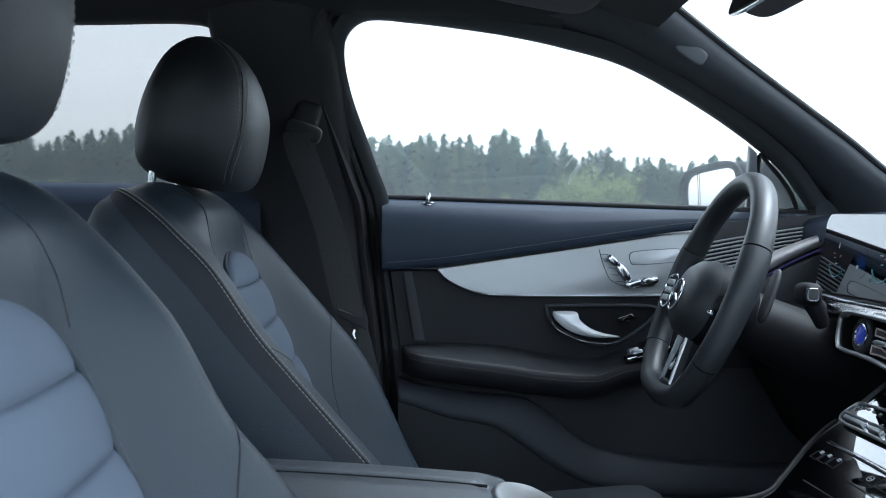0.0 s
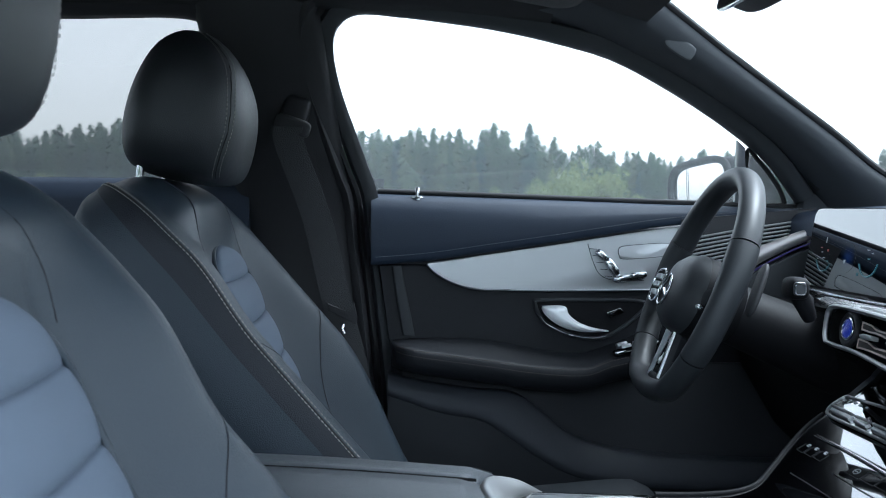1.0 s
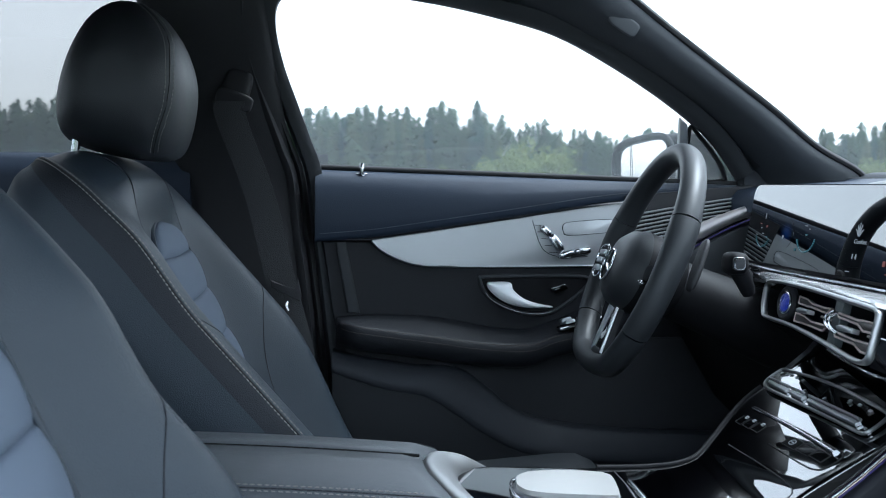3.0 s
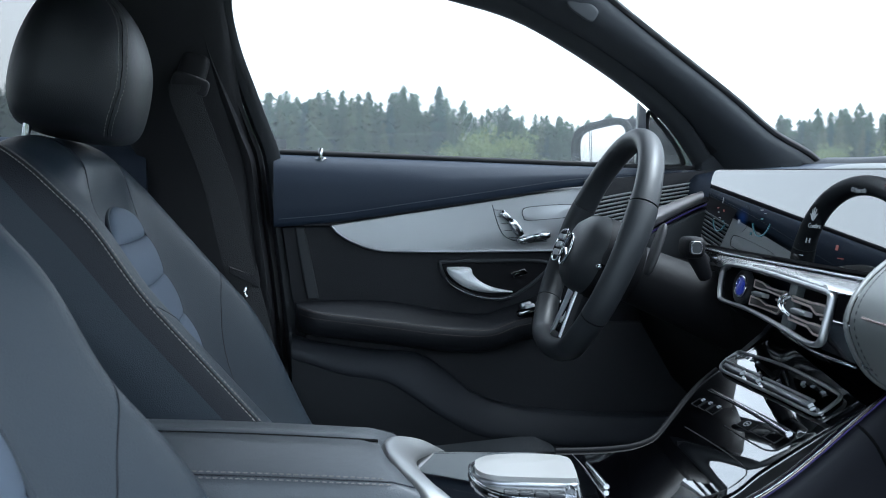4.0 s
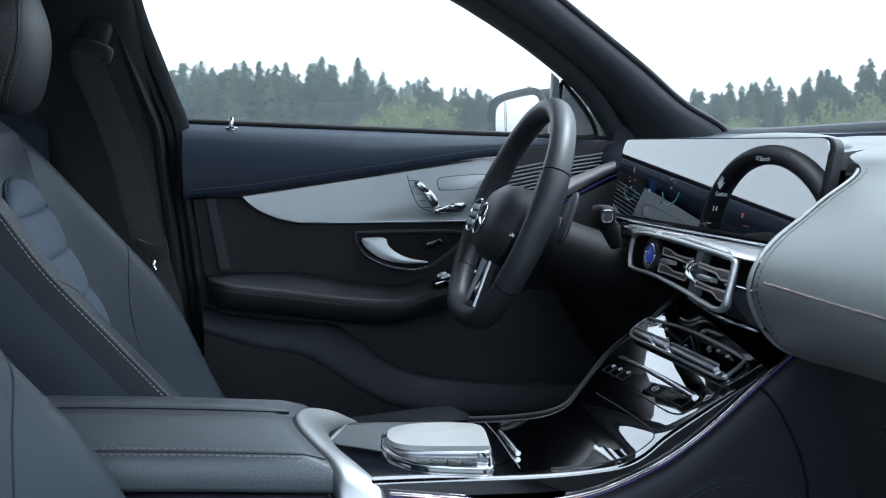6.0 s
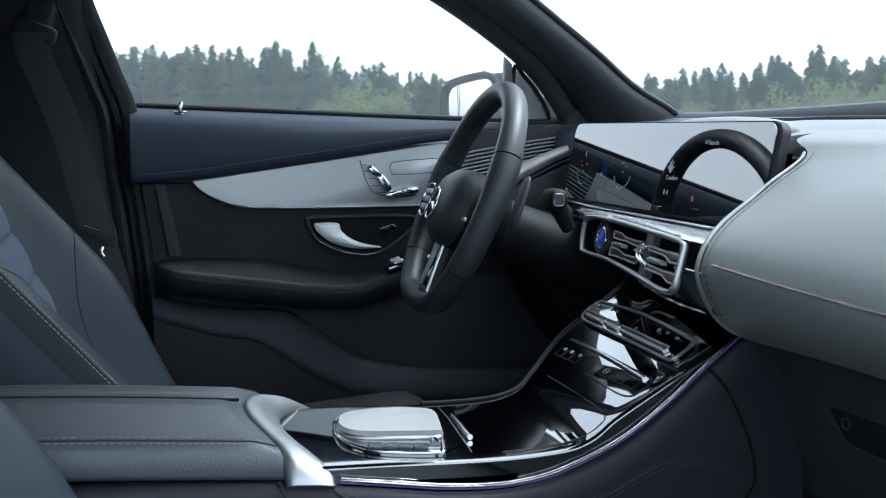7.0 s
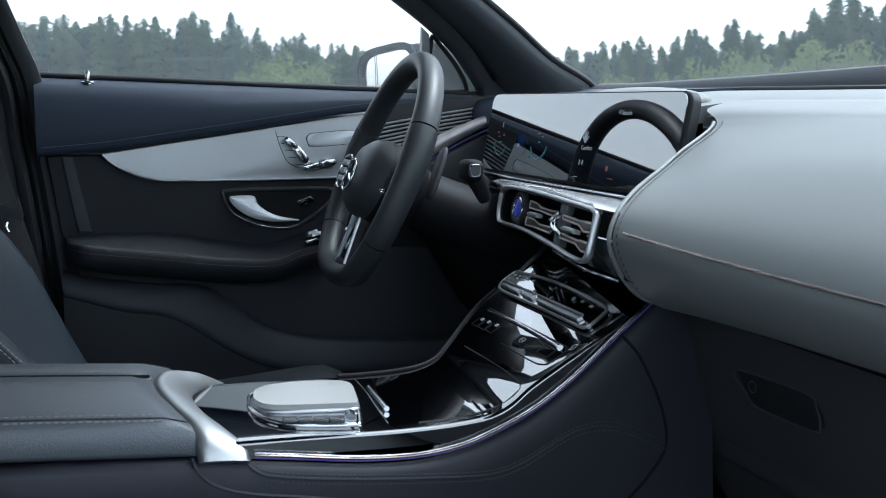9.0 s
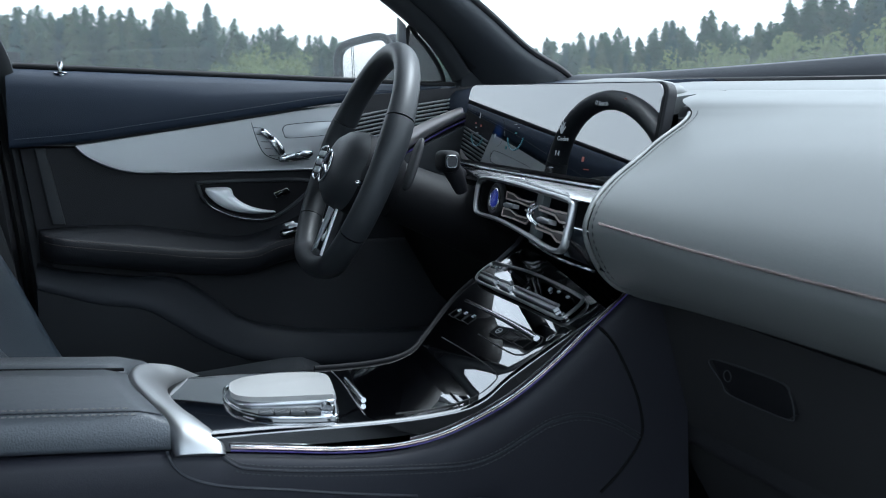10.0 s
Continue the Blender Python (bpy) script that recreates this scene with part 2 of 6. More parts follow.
def tube_into(bm, pts, radius, sides=10, flat=1.0, closed=False, up=(0, 0, 1)):
    """A round bar along pts; radius may be a list; flat squeezes it along up."""
    p = [Vector(q) for q in pts]
    n = len(p)
    rows = []
    for i in range(n):
        a = p[(i - 1) % n] if closed or i else p[0]
        b = p[(i + 1) % n] if closed or i < n - 1 else p[-1]
        d = (b - a).normalized()
        s = d.cross(Vector(up))
        s = s.normalized() if s.length > 1e-5 else d.orthogonal().normalized()
        u = s.cross(d)
        r = radius[i] if isinstance(radius, (list, tuple)) else radius
        rows.append([p[i] + s * r * math.cos(2 * math.pi * k / sides) + u * r * flat * math.sin(2 * math.pi * k / sides) for k in range(sides)])
    grid_into(bm, rows, True, closed, not closed)
    return bm


def tube(pts, radius, sides=10, flat=1.0, closed=False, up=(0, 0, 1)):
    return tube_into(bmesh.new(), pts, radius, sides, flat, closed, up)


def slab(outline, way, thick, bevel=0.003, segs=3):
    """A plate with that outline, raised by thick along way, its raised rim rounded."""
    bm = bmesh.new()
    way = Vector(way).normalized()
    lo = [bm.verts.new(p) for p in outline]
    hi = [bm.verts.new(Vector(p) + way * thick) for p in outline]
    n = len(lo)
    bm.faces.new(lo[::-1])
    top = bm.faces.new(hi)
    for i in range(n):
        bm.faces.new((lo[i], lo[(i + 1) % n], hi[(i + 1) % n], hi[i]))
    if bevel:
        bmesh.ops.bevel(bm, geom=list(top.edges), offset=bevel, segments=segs, profile=0.5, affect="EDGES", clamp_overlap=True)
    return bm


def box_into(bm, m, sx, sy, sz, bevel=0.0, segs=2):
    r = bmesh.ops.create_cube(bm, size=1.0, matrix=m @ Matrix.Diagonal((sx, sy, sz, 1)))
    if bevel:
        es = list({e for v in r["verts"] for e in v.link_edges})
        bmesh.ops.bevel(bm, geom=es, offset=bevel, segments=segs, profile=0.5, affect="EDGES", clamp_overlap=True)
    return bm


def box(m, sx, sy, sz, bevel=0.003, segs=2):
    return box_into(bmesh.new(), m, sx, sy, sz, bevel, segs)


def blob(m, a, b, c, power=2.5, nu=24, nv=16, plan=0.0):
    """A rounded block (superellipsoid) with half axes a, b, c."""
    def sp(v, e):
        return math.copysign(abs(v) ** e, v)
    e = 2 / power
    ep = 2 / (plan or power)
    rows = []
    for i in range(nv + 1):
        ph = -math.pi / 2 + math.pi * (0.02 + 0.96 * i / nv)
        rows.append([m @ Vector((a * sp(math.cos(ph), e) * sp(math.cos(th), ep), b * sp(math.cos(ph), e) * sp(math.sin(th), ep), c * sp(math.sin(ph), e)))
                     for th in [2 * math.pi * k / nu for k in range(nu)]])
    return skin(rows, True, False, True)


def stitches(pts, length=0.0045, gap=0.0025, r=0.0006, lift=(0, 0, 0)):
    """A row of short threads along pts."""
    bm = bmesh.new()
    p = [Vector(q) + Vector(lift) for q in pts]
    step, pos, i, start = length + gap, 0.0, 0, None
    total = sum((p[k + 1] - p[k]).length for k in range(len(p) - 1))
    acc = [0.0]
    for k in range(len(p) - 1):
        acc.append(acc[-1] + (p[k + 1] - p[k]).length)

    def at(d):
        d = max(0.0, min(total, d))
        for k in range(len(p) - 1):
            if d <= acc[k + 1]:
                f = (d - acc[k]) / max(1e-9, acc[k + 1] - acc[k])
                return p[k].lerp(p[k + 1], f)
        return p[-1]
    while pos + length < total:
        tube_into(bm, [at(pos), at(pos + length * 0.5), at(pos + length)], [r * 0.6, r, r * 0.6], 5)
        pos += step
    return bm


# ---- the setting: ground, forest, car shell ----
def flare(z, base=0.735):
    """How far out the car's side stands at height z."""
    return base - 0.38 * max(-0.05, z - 1.22)


def on_side(x, z, base=0.735):
    return Vector((x, flare(z, base), z))


def ground_sheet():
    n = 48
    rows = []
    for i in range(n):
        r = 1.0 * (1.17 ** i)
        rows.append([Vector((r * math.cos(a), r * math.sin(a), GROUND + 0.05 * noise.noise(Vector((r * math.cos(a) * 0.05, r * math.sin(a) * 0.05, 0))) * min(r / 30, 3)))
                     for a in [2 * math.pi * k / 64 for k in range(64)]])
    bm = skin(rows, True)
    bm.faces.new([v for v in list(bm.verts)[:64]])
    return bm


ob = finish("ground", ground_sheet(), GRASS)
tagged(ob, "pale concrete round the car, then flat meadow to the forest", "ground", kind="structure")

# floor of the cabin
ob = finish("floor", box(pose(-0.1, 0, 0.47), 2.9, 1.44, 0.06, 0.01), PLASTIC)
tagged(ob, "black carpeted cabin floor", "floor", kind="structure")


def roof_rows(x0, x1, dz=0.0):
    rows = []
    for i in range(17):
        x = x0 + (x1 - x0) * i / 16
        top = 1.575 - 0.07 * max(0, (x - 0.05) / 0.4) ** 2 - 0.05 * max(0, (-x - 0.6) / 0.9) ** 2
        rows.append([Vector((x + 0.06 * (1 - (y / 0.62) ** 2), y, top - 0.055 * abs(y / 0.62) ** 3 + dz)) for y in [0.62 * (j / 10 - 1) for j in range(21)]])
    return rows


ob = finish("ceiling", sheet(roof_rows(-1.5, 0.38), 0.04, (0, 0, 1)), HEADLINER)
tagged(ob, "black cloth headliner under the car roof", "headliner", kind="structure")

# rear wall and right rear side close the cabin
ob = finish("wall_rear", box(pose(-1.52, 0, 0.95), 0.06, 1.4, 1.0, 0.02), PLASTIC)
tagged(ob, "dark trim closing the rear of the cabin", "wall", kind="structure")
ob = finish("wall_front", box(pose(1.02, 0, 0.80), 0.05, 1.44, 0.66, 0.02), PLASTIC)
tagged(ob, "dark bulkhead ahead of the footwells", "wall", kind="structure")
ob = finish("wall_left", box(pose(-0.15, 0.80, 0.80), 2.4, 0.04, 0.75, 0.01), PLASTIC)
tagged(ob, "dark body side below the windows", "wall", kind="structure")
# out-of-view door panel, added to darken console reflections and block light from the right
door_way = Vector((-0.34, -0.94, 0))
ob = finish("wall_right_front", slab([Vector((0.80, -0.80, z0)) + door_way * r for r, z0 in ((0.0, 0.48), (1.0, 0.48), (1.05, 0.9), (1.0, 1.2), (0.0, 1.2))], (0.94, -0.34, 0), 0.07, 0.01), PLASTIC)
tagged(ob, "unseen open passenger door, a black panel added to darken reflections", "wall", kind="structure")
ob = finish("wall_right_rear", box(pose(-1.08, -0.74, 0.85), 0.86, 0.05, 0.75, 0.01), PLASTIC)
tagged(ob, "closed right rear door, dark inside", "wall", kind="structure")


def window_line():
    """Outline of the front side window and its quarter pane, from the rear foot over the roof rail to the front foot."""
    pts = [(-0.018, 1.224), (-0.035, 1.273), (-0.052, 1.320), (-0.077, 1.390), (-0.088, 1.448), (-0.080, 1.482), (-0.049, 1.500), (0.017, 1.497),
           (0.080, 1.491), (0.170, 1.480), (0.261, 1.463), (0.355, 1.439), (0.452, 1.395), (0.554, 1.338), (0.640, 1.278), (0.700, 1.212)]
    return [Vector(p) for p in [(a, b, 0) for a, b in pts]]


def outward(line, d, k):
    """The 2D line moved away from the window by d."""
    a, b = line[max(0, k - 1)], line[min(len(line) - 1, k + 1)]
    t = (b - a).normalized()
    return line[k] + Vector((-t.y, t.x, 0)) * d


wl = curve_through(window_line(), 64)


frame_line = curve_through([Vector((a, b, 0)) for a, b in ((0.032, 0.66), (0.027, 0.80), (0.018, 0.92), (0.006, 1.03), (-0.008, 1.14))] + window_line(), 90)


def band(widths_bases):
    """A moulded strip that runs round the window: pairs of distance from the glass and base of the side there."""
    rows = []
    for k in range(len(frame_line)):
        r = []
        for d, base in widths_bases:
            q = outward(frame_line, d, k)
            r.append(on_side(q.x, q.y, base))
        rows.append(r)
    return skin(rows, True)


# left A-pillar, roof rail and B-pillar trims
pillar = thing("pillar_trim_front", "dark grey cloth-covered windscreen pillar trim", "pillar trim", kind="structure")
ws = curve_through([(0.36, 0.545, 1.535), (0.402, 0.562, 1.519), (0.518, 0.590, 1.444), (0.618, 0.613, 1.382), (0.722, 0.638, 1.318), (0.803, 0.657, 1.264), (0.883, 0.673, 1.226), (0.93, 0.69, 1.19)], 40)
inner = curve_through([(0.20, 0.610, 1.505), (0.30, 0.622, 1.482), (0.40, 0.642, 1.442), (0.475, 0.655, 1.408), (0.575, 0.677, 1.352), (0.665, 0.700, 1.288), (0.735, 0.725, 1.215), (0.745, 0.73, 1.18)], 40)
rows = []
for a, b in zip(inner, ws):
    d = b - a
    r = []
    for k in range(13):
        f = k / 12
        bulge = 0.028 * math.sin(math.pi * f) ** 0.8
        r.append(a + d * f + Vector((0, -bulge, -bulge * 0.3)))
    rows.append([a + Vector((0, 0.05, 0.01))] + r + [b + Vector((0.008, 0.015, 0.008)), b + Vector((0.01, 0.05, 0.02))])
part("pillar_cover", skin(rows, True), PILLAR, pillar)
part("windscreen_seal", tube([p + Vector((0.006, 0.006, 0.006)) for p in ws], 0.006, 8), RUBBER, pillar, "black rubber windscreen seal")
part("pillar_foot", box(pose(0.742, 0.742, 1.205), 0.075, 0.05, 0.07, 0.012), PILLAR, pillar)
m = pose(0.446, 0.577, 1.452, 0, 0, 0) @ Matrix.Rotation(radians(33), 4, "Y")
part("airbag_badge", blob(m, 0.026, 0.0035, 0.0125, 4), BADGE, pillar, "small oval grey cover badge")

frame_b = thing("window_surround", "black moulded door window surround with rubber seals", "window surround", kind="structure")
part("inner_frame", band([(0.002, 0.742), (0.002, 0.722), (0.012, 0.714), (0.024, 0.714), (0.030, 0.722), (0.030, 0.742)]), PLASTIC_SOFT, frame_b)
part("seal", band([(0.031, 0.735), (0.031, 0.716), (0.037, 0.708), (0.043, 0.716), (0.043, 0.735)]), RUBBER, frame_b, "black rubber door seal")
part("outer_frame", band([(0.044, 0.735), (0.044, 0.704), (0.050, 0.696), (0.058, 0.698), (0.066, 0.71), (0.066, 0.74)]), PLASTIC, frame_b)

pb = thing("pillar_trim_middle", "black moulded centre pillar trim", "pillar trim", kind="structure")
rows = []
for i in range(30):
    z = 0.55 + i * (1.56 - 0.55) / 29
    xr = -0.065 - 0.16 * max(0, z - 1.22) if z > 1.22 else -0.065 + 0.13 * min(1.0, (1.22 - z) / 0.6) * 0.5
    wide = 0.19 + 0.04 * max(0, (1.15 - z))
    yy = flare(z, 0.70) if z > 1.17 else flare(1.17, 0.70) + 0.03 * (1.17 - z)
    rows.append([Vector((xr - f * wide, yy + off, z)) for f, off in ((0, 0.06), (0, 0.014), (0.06, 0.003), (0.2, -0.004), (0.5, -0.008), (0.8, -0.004), (0.94, 0.003), (1, 0.016), (1, 0.07))])
part("pillar_cover", skin(rows), PLASTIC, pb)
part("pillar_core", box(pose(-0.135, 0.785, 0.92), 0.25, 0.02, 0.66, 0.0), PLASTIC, pb)
part("belt_guide", blob(pose(-0.150, 0.648, 1.347) @ Matrix.Rotation(radians(18), 4, "Y"), 0.022, 0.018, 0.03, 4), PLASTIC, pb, "black belt height slider")
part("belt_loop", blob(pose(-0.152, 0.628, 1.327) @ Matrix.Rotation(radians(18), 4, "Y"), 0.029, 0.008, 0.014, 4), PLASTIC, pb)

# roof rail between pillars
rail = []
for i in range(40):
    x = -1.3 + i * 1.55 / 39
    z = 1.515 - 0.13 * max(0, (x - 0.05)) ** 1.3 - 0.03 * max(0, -x - 0.7)
    rail.append([Vector((x, y, zz)) for y, zz in ((flare(z, 0.76), z - 0.004), (flare(z, 0.73), z - 0.012), (flare(z, 0.70), z - 0.004), (flare(z, 0.68), z + 0.014), (flare(z, 0.62), z + 0.045), (flare(z, 0.75), z + 0.06))])
ob = finish("trim_roof_rail", skin(rail, True, False, True), HEADLINER)
tagged(ob, "black cloth roof rail trim above the doors", "roof trim", kind="structure")
# right roof rail over the open doorway
ob = finish("trim_roof_rail_right", skin([[Vector((p.x, -p.y, p.z)) for p in r] for r in rail], True, False, True), HEADLINER)
tagged(ob, "black cloth roof rail over the open doorway", "roof trim", kind="structure")

# window panes
rows = []
for i in range(20):
    f = i / 19
    k = min(len(wl) - 1, int(4 + (len(wl) - 5) * f))
    hi = outward(wl, 0.022, k)
    lo = Vector((-0.055 + f * 0.80, 0, 1.195))
    rows.append([on_side(lo.x + (hi.x - lo.x) * g, lo.z + (hi.y - lo.z) * g, 0.752) for g in [j / 8 for j in range(9)]])
win = finish("window_1", sheet(rows, 0.004, (0, 1, 0)), SIDE_GLASS)
win.visible_shadow = False
tagged(win, "clear driver side window pane", "window", kind="structure")

rear_line = [(-1.0, 1.25), (-0.95, 1.40), (-0.85, 1.475), (-0.70, 1.488), (-0.50, 1.490), (-0.34, 1.494), (-0.29, 1.482), (-0.262, 1.445), (-0.245, 1.35), (-0.234, 1.25)]
rl = [Vector((a, b, 0)) for a, b in rear_line]
rl = curve_through(rl, 40)
rows = [[on_side(p.x * (1 - g) + p.x * g, 1.235 + (p.y - 1.235) * g, 0.75) for g in [j / 6 for j in range(7)]] for p in rl]
win = finish("window_2", sheet(rows, 0.004, (0, 1, 0)), REAR_GLASS)
win.visible_shadow = False
tagged(win, "tinted rear side window pane", "window", kind="structure")
rf = thing("rear_window_surround", "black surround of the rear side window", "window surround", kind="structure")
rows = []
for k in range(len(rl)):
    a, b = rl[max(0, k - 1)], rl[min(len(rl) - 1, k + 1)]
    t = (b - a).normalized()
    nrm = Vector((-t.y, t.x, 0))
    r = []
    for d, base in ((0.0, 0.75), (0.0, 0.72), (0.012, 0.712), (0.03, 0.712), (0.07, 0.72), (0.07, 0.76)):
        q = rl[k] + nrm * d
        r.append(on_side(q.x, q.y, base))
    rows.append(r)
part("inner_frame", skin(rows, True), PLASTIC, rf)

rear_door = thing("rear_door", "rear car door with navy leather top, closed", "car door")
part("upper_panel", skin([[Vector((x, y, z)) for y, z in ((0.745, 1.244), (0.725, 1.246), (0.708, 1.236), (0.70, 1.21), (0.70, 1.12), (0.71, 1.11), (0.75, 1.11))] for x in [-1.25 + 1.02 * i / 12 for i in range(13)]], True, False, True), NAVY, rear_door)
part("lower_panel", box(pose(-0.74, 0.735, 0.86), 1.02, 0.05, 0.49, 0.01), PLASTIC, rear_door)

# windscreen
rows = []
for i in range(25):
    f = i / 24
    y = -0.77 + 1.54 * f
    g = 1 - (y / 0.705) ** 2
    base = Vector((0.945 + 0.20 * g, y, 1.222 + 0.012 * g))
    top = Vector((0.385 + 0.075 * g, y * 0.83, 1.525 + 0.04 * g))
    rows.append([base.lerp(top, j / 10) + Vector((0.02, 0, 0.02)) * math.sin(math.pi * j / 10) for j in range(11)])
win = finish("windscreen", sheet(rows, 0.005, (0.5, 0, 0.86)), SCREEN_GLASS)
win.visible_shadow = False
tagged(win, "clear raked windscreen", "windscreen", kind="structure")

visor = thing("sun_visor", "dark cloth sun visor folded against the ceiling", "sun visor")
part("flap", blob(pose(0.19, 0.34, 1.512) @ Matrix.Rotation(radians(10), 4, "Y"), 0.085, 0.19, 0.011, 5), HEADLINER, visor)
rvm = thing("rear_view_mirror", "black frameless rear-view mirror under the windscreen header", "mirror")
part("housing", blob(pose(0.375, 0.0, 1.44) @ Matrix.Rotation(radians(20), 4, "Y"), 0.022, 0.115, 0.036, 4), PLASTIC, rvm)
part("stalk", tube([(0.39, 0.0, 1.46), (0.43, 0.0, 1.53)], 0.014), PLASTIC, rvm)
part("mirror_glass", blob(pose(0.352, 0.0, 1.432) @ Matrix.Rotation(radians(20), 4, "Y"), 0.004, 0.108, 0.03, 4), MIRROR, rvm)


# ---- seats ----
LEAN = radians(41)
UP = Vector((-math.sin(LEAN), 0, math.cos(LEAN)))
OUT = Vector((math.cos(LEAN), 0, math.sin(LEAN)))
SEAT0 = Vector((-0.055, 0, 0.925))
SEAT_HALF = 0.218


def seat_point(s, w, n):
    """s up along the backrest, w sideways, n out of the front face."""
    return SEAT0 + UP * s + OUT * n + Vector((0, w, 0))


def ease(a, b, v):
    t = max(0.0, min(1.0, (v - a) / (b - a)))
    return t * t * (3 - 2 * t)


def hollow(s, sink=0.0):
    """Depth of the padded middle between the side bolsters."""
    return -0.060 - sink + 0.042 * ease(-0.06, 0.16, s) + 0.042 * ease(0.10, 0.30, s)


def front_face(s, w, sink=0.0):
    """Height of the leather front above the backrest's reference plane."""
    a = abs(w) / SEAT_HALF
    side_b = ease(-0.06, 0.06, w)
    crest = (1 - side_b) * (0.018 + 0.012 * ease(0.15, 0.28, s)) + side_b * (0.044 - sink * (1 - ease(0.12, 0.24, s)) - 0.004 * ease(0.27, 0.36, s) - 0.058 * ease(0.08, -0.20, s)) - (1 - side_b) * (0.010 * ease(0.24, 0.40, s) + 0.020 * ease(-0.03, -0.16, s))
    mid = hollow(s, sink) - 0.012 + 0.010 * ease(0.20, 0.29, s) + 0.026 * ease(0.27, 0.33, s)
    n = mid + (crest - mid) * ease(0.45, 0.82, a)
    return n - (0.003 + 0.009 * side_b) * max(0.0, (a - 0.78) / 0.22) ** 2


def build_seat(name, label, y0, sink=0.0, head_back=0.0, head_up=0.0, cushion=0.685, arch_top=0.278):
    seat = thing(name, label, "car seat", "front seats")
    seat.location = (0, y0, 0)
    N, NF = 60, 26
    rows, edge = [], NF
    for i in range(N):
        s = -0.34 + 0.755 * math.sin(math.pi / 2 * i / (N - 1)) ** 1.0
        top = max(0.0, (s - 0.275) / 0.1405)
        wide = SEAT_HALF * max(0.0, 1 - min(1, top) ** 2.9) ** (1 / 2.3) * 0.72 + SEAT_HALF * 0.28
        roll = math.sqrt(max(0.0, 1 - min(1.0, max(0.0, (s - 0.325) / 0.0905)) ** 2))
        mid = -0.030
        thick = 1 - 0.38 * ease(0.15, 0.40, s)
        half = []
        for j in range(NF + 1):
            w = j / NF
            half.append((w * wide, mid + (front_face(s, w * SEAT_HALF, sink) - mid) * max(0.10, roll), mid + (front_face(s, -w * SEAT_HALF, sink) - mid) * max(0.10, roll)))
        other = [(a, c) for a, b, c in half]
        half = [(a, b) for a, b, c in half]
        lip = min(half[-1][1], other[-1][1])
        rim = [(wide + 0.005 * roll, lip - 0.010 * roll), (wide + 0.008 * roll, lip + (-0.030 - lip) * 0.55), (wide + 0.009 * roll, min(lip, -0.030)),
                 (wide + 0.010, -0.034 - 0.006 * roll), (wide + 0.008, -0.030 - 0.045 * roll * thick), (wide - 0.012, -0.03 - 0.085 * roll * thick), (wide * 0.80, -0.03 - 0.110 * roll * thick), (wide * 0.4, -0.03 - 0.118 * roll * thick), (0.0, -0.03 - 0.12 * roll * thick)]
        half, other = half + rim, other + rim
        loop = half + [(-a, b) for a, b in other[-2:0:-1]]
        rows.append([seat_point(s, a, b) for a, b in loop])
    back = part("backrest", skin(rows, True, False, True), SEAT_LEATHER, seat, smooth=80)
    back.data.materials.append(LEATHER_SIDE)
    back.data.materials.append(SEAT_BACK)
    cols = len(rows[0])
    for f in back.data.polygons:
        c = f.index % cols
        d = min(c, cols - 1 - c)
        if f.index < (N - 1) * cols and d >= NF:
            f.material_index = 1 if d < NF + 2 else 2
    for sgn, col in ((1, NF), (-1, cols - NF)):
        seam = [rows[i][col] for i in range(0, N - 2)]
        for d_in, d_out in ((-0.0042, 0.0016), (0.0034, -0.0018)):
            part("stitching", stitches([p + OUT * d_out + Vector((0, sgn * d_in, 0)) for p in seam], 0.0038, 0.0018, 0.0008), THREAD, seat, "pale thread stitching")
        part("seam", tube([p + OUT * -0.0006 for p in seam], 0.0011, 6), RUBBER, seat, "dark seam between front and side leather")
    # quilted centre panel: a row of pillows with an arched top
    edges = [arch_top - 0.001, 0.233, 0.177, 0.118, 0.058, -0.01, -0.08, -0.14]

    def pad_half(s):
        arch = max(0.0, 1 - ((s - 0.205) / (arch_top - 0.205)) ** 2.4) ** 0.5 if s > 0.205 else 1.0
        return (0.120 - 0.3 * sink) * max(0.06, arch) - 0.010 * ease(0.16, -0.10, s)
    for a, b in zip(edges, edges[1:]):
        rr = []
        for i in range(13):
            s = b + (a - b) * i / 12
            h = math.sin(math.pi * i / 12) ** 0.55
            hw = pad_half(s)
            r = []
            for j in range(21):
                u = -1 + j / 10
                e = (1 - u * u) ** 0.3 if abs(u) < 1 else 0
                ss = s - 0.004 * (1 - u * u) * (0 if a > 0.26 and i == 12 else 1)
                r.append(seat_point(ss, u * hw, hollow(ss, sink) - 0.007 + (0.008 + 0.008 * h) * e))
            rr.append(r)
        part("pad", sheet(rr, 0.010, -OUT), PAD, seat, "blue-grey quilted fabric pad", smooth=80)
    # leather lip that frames the pad
    arc = []
    rise = [-0.14 + (arch_top + 0.1395) * math.sin(math.pi / 2 * k / 40) for k in range(41)]
    for sgn, way in ((-1, rise), (1, rise[::-1])):
        for v in way:
            arc.append(seat_point(v, sgn * (pad_half(v) + 0.002), hollow(v, sink) - 0.004))
    part("pad_border", tube(arc, 0.0035, 8), SEAT_LEATHER, seat)
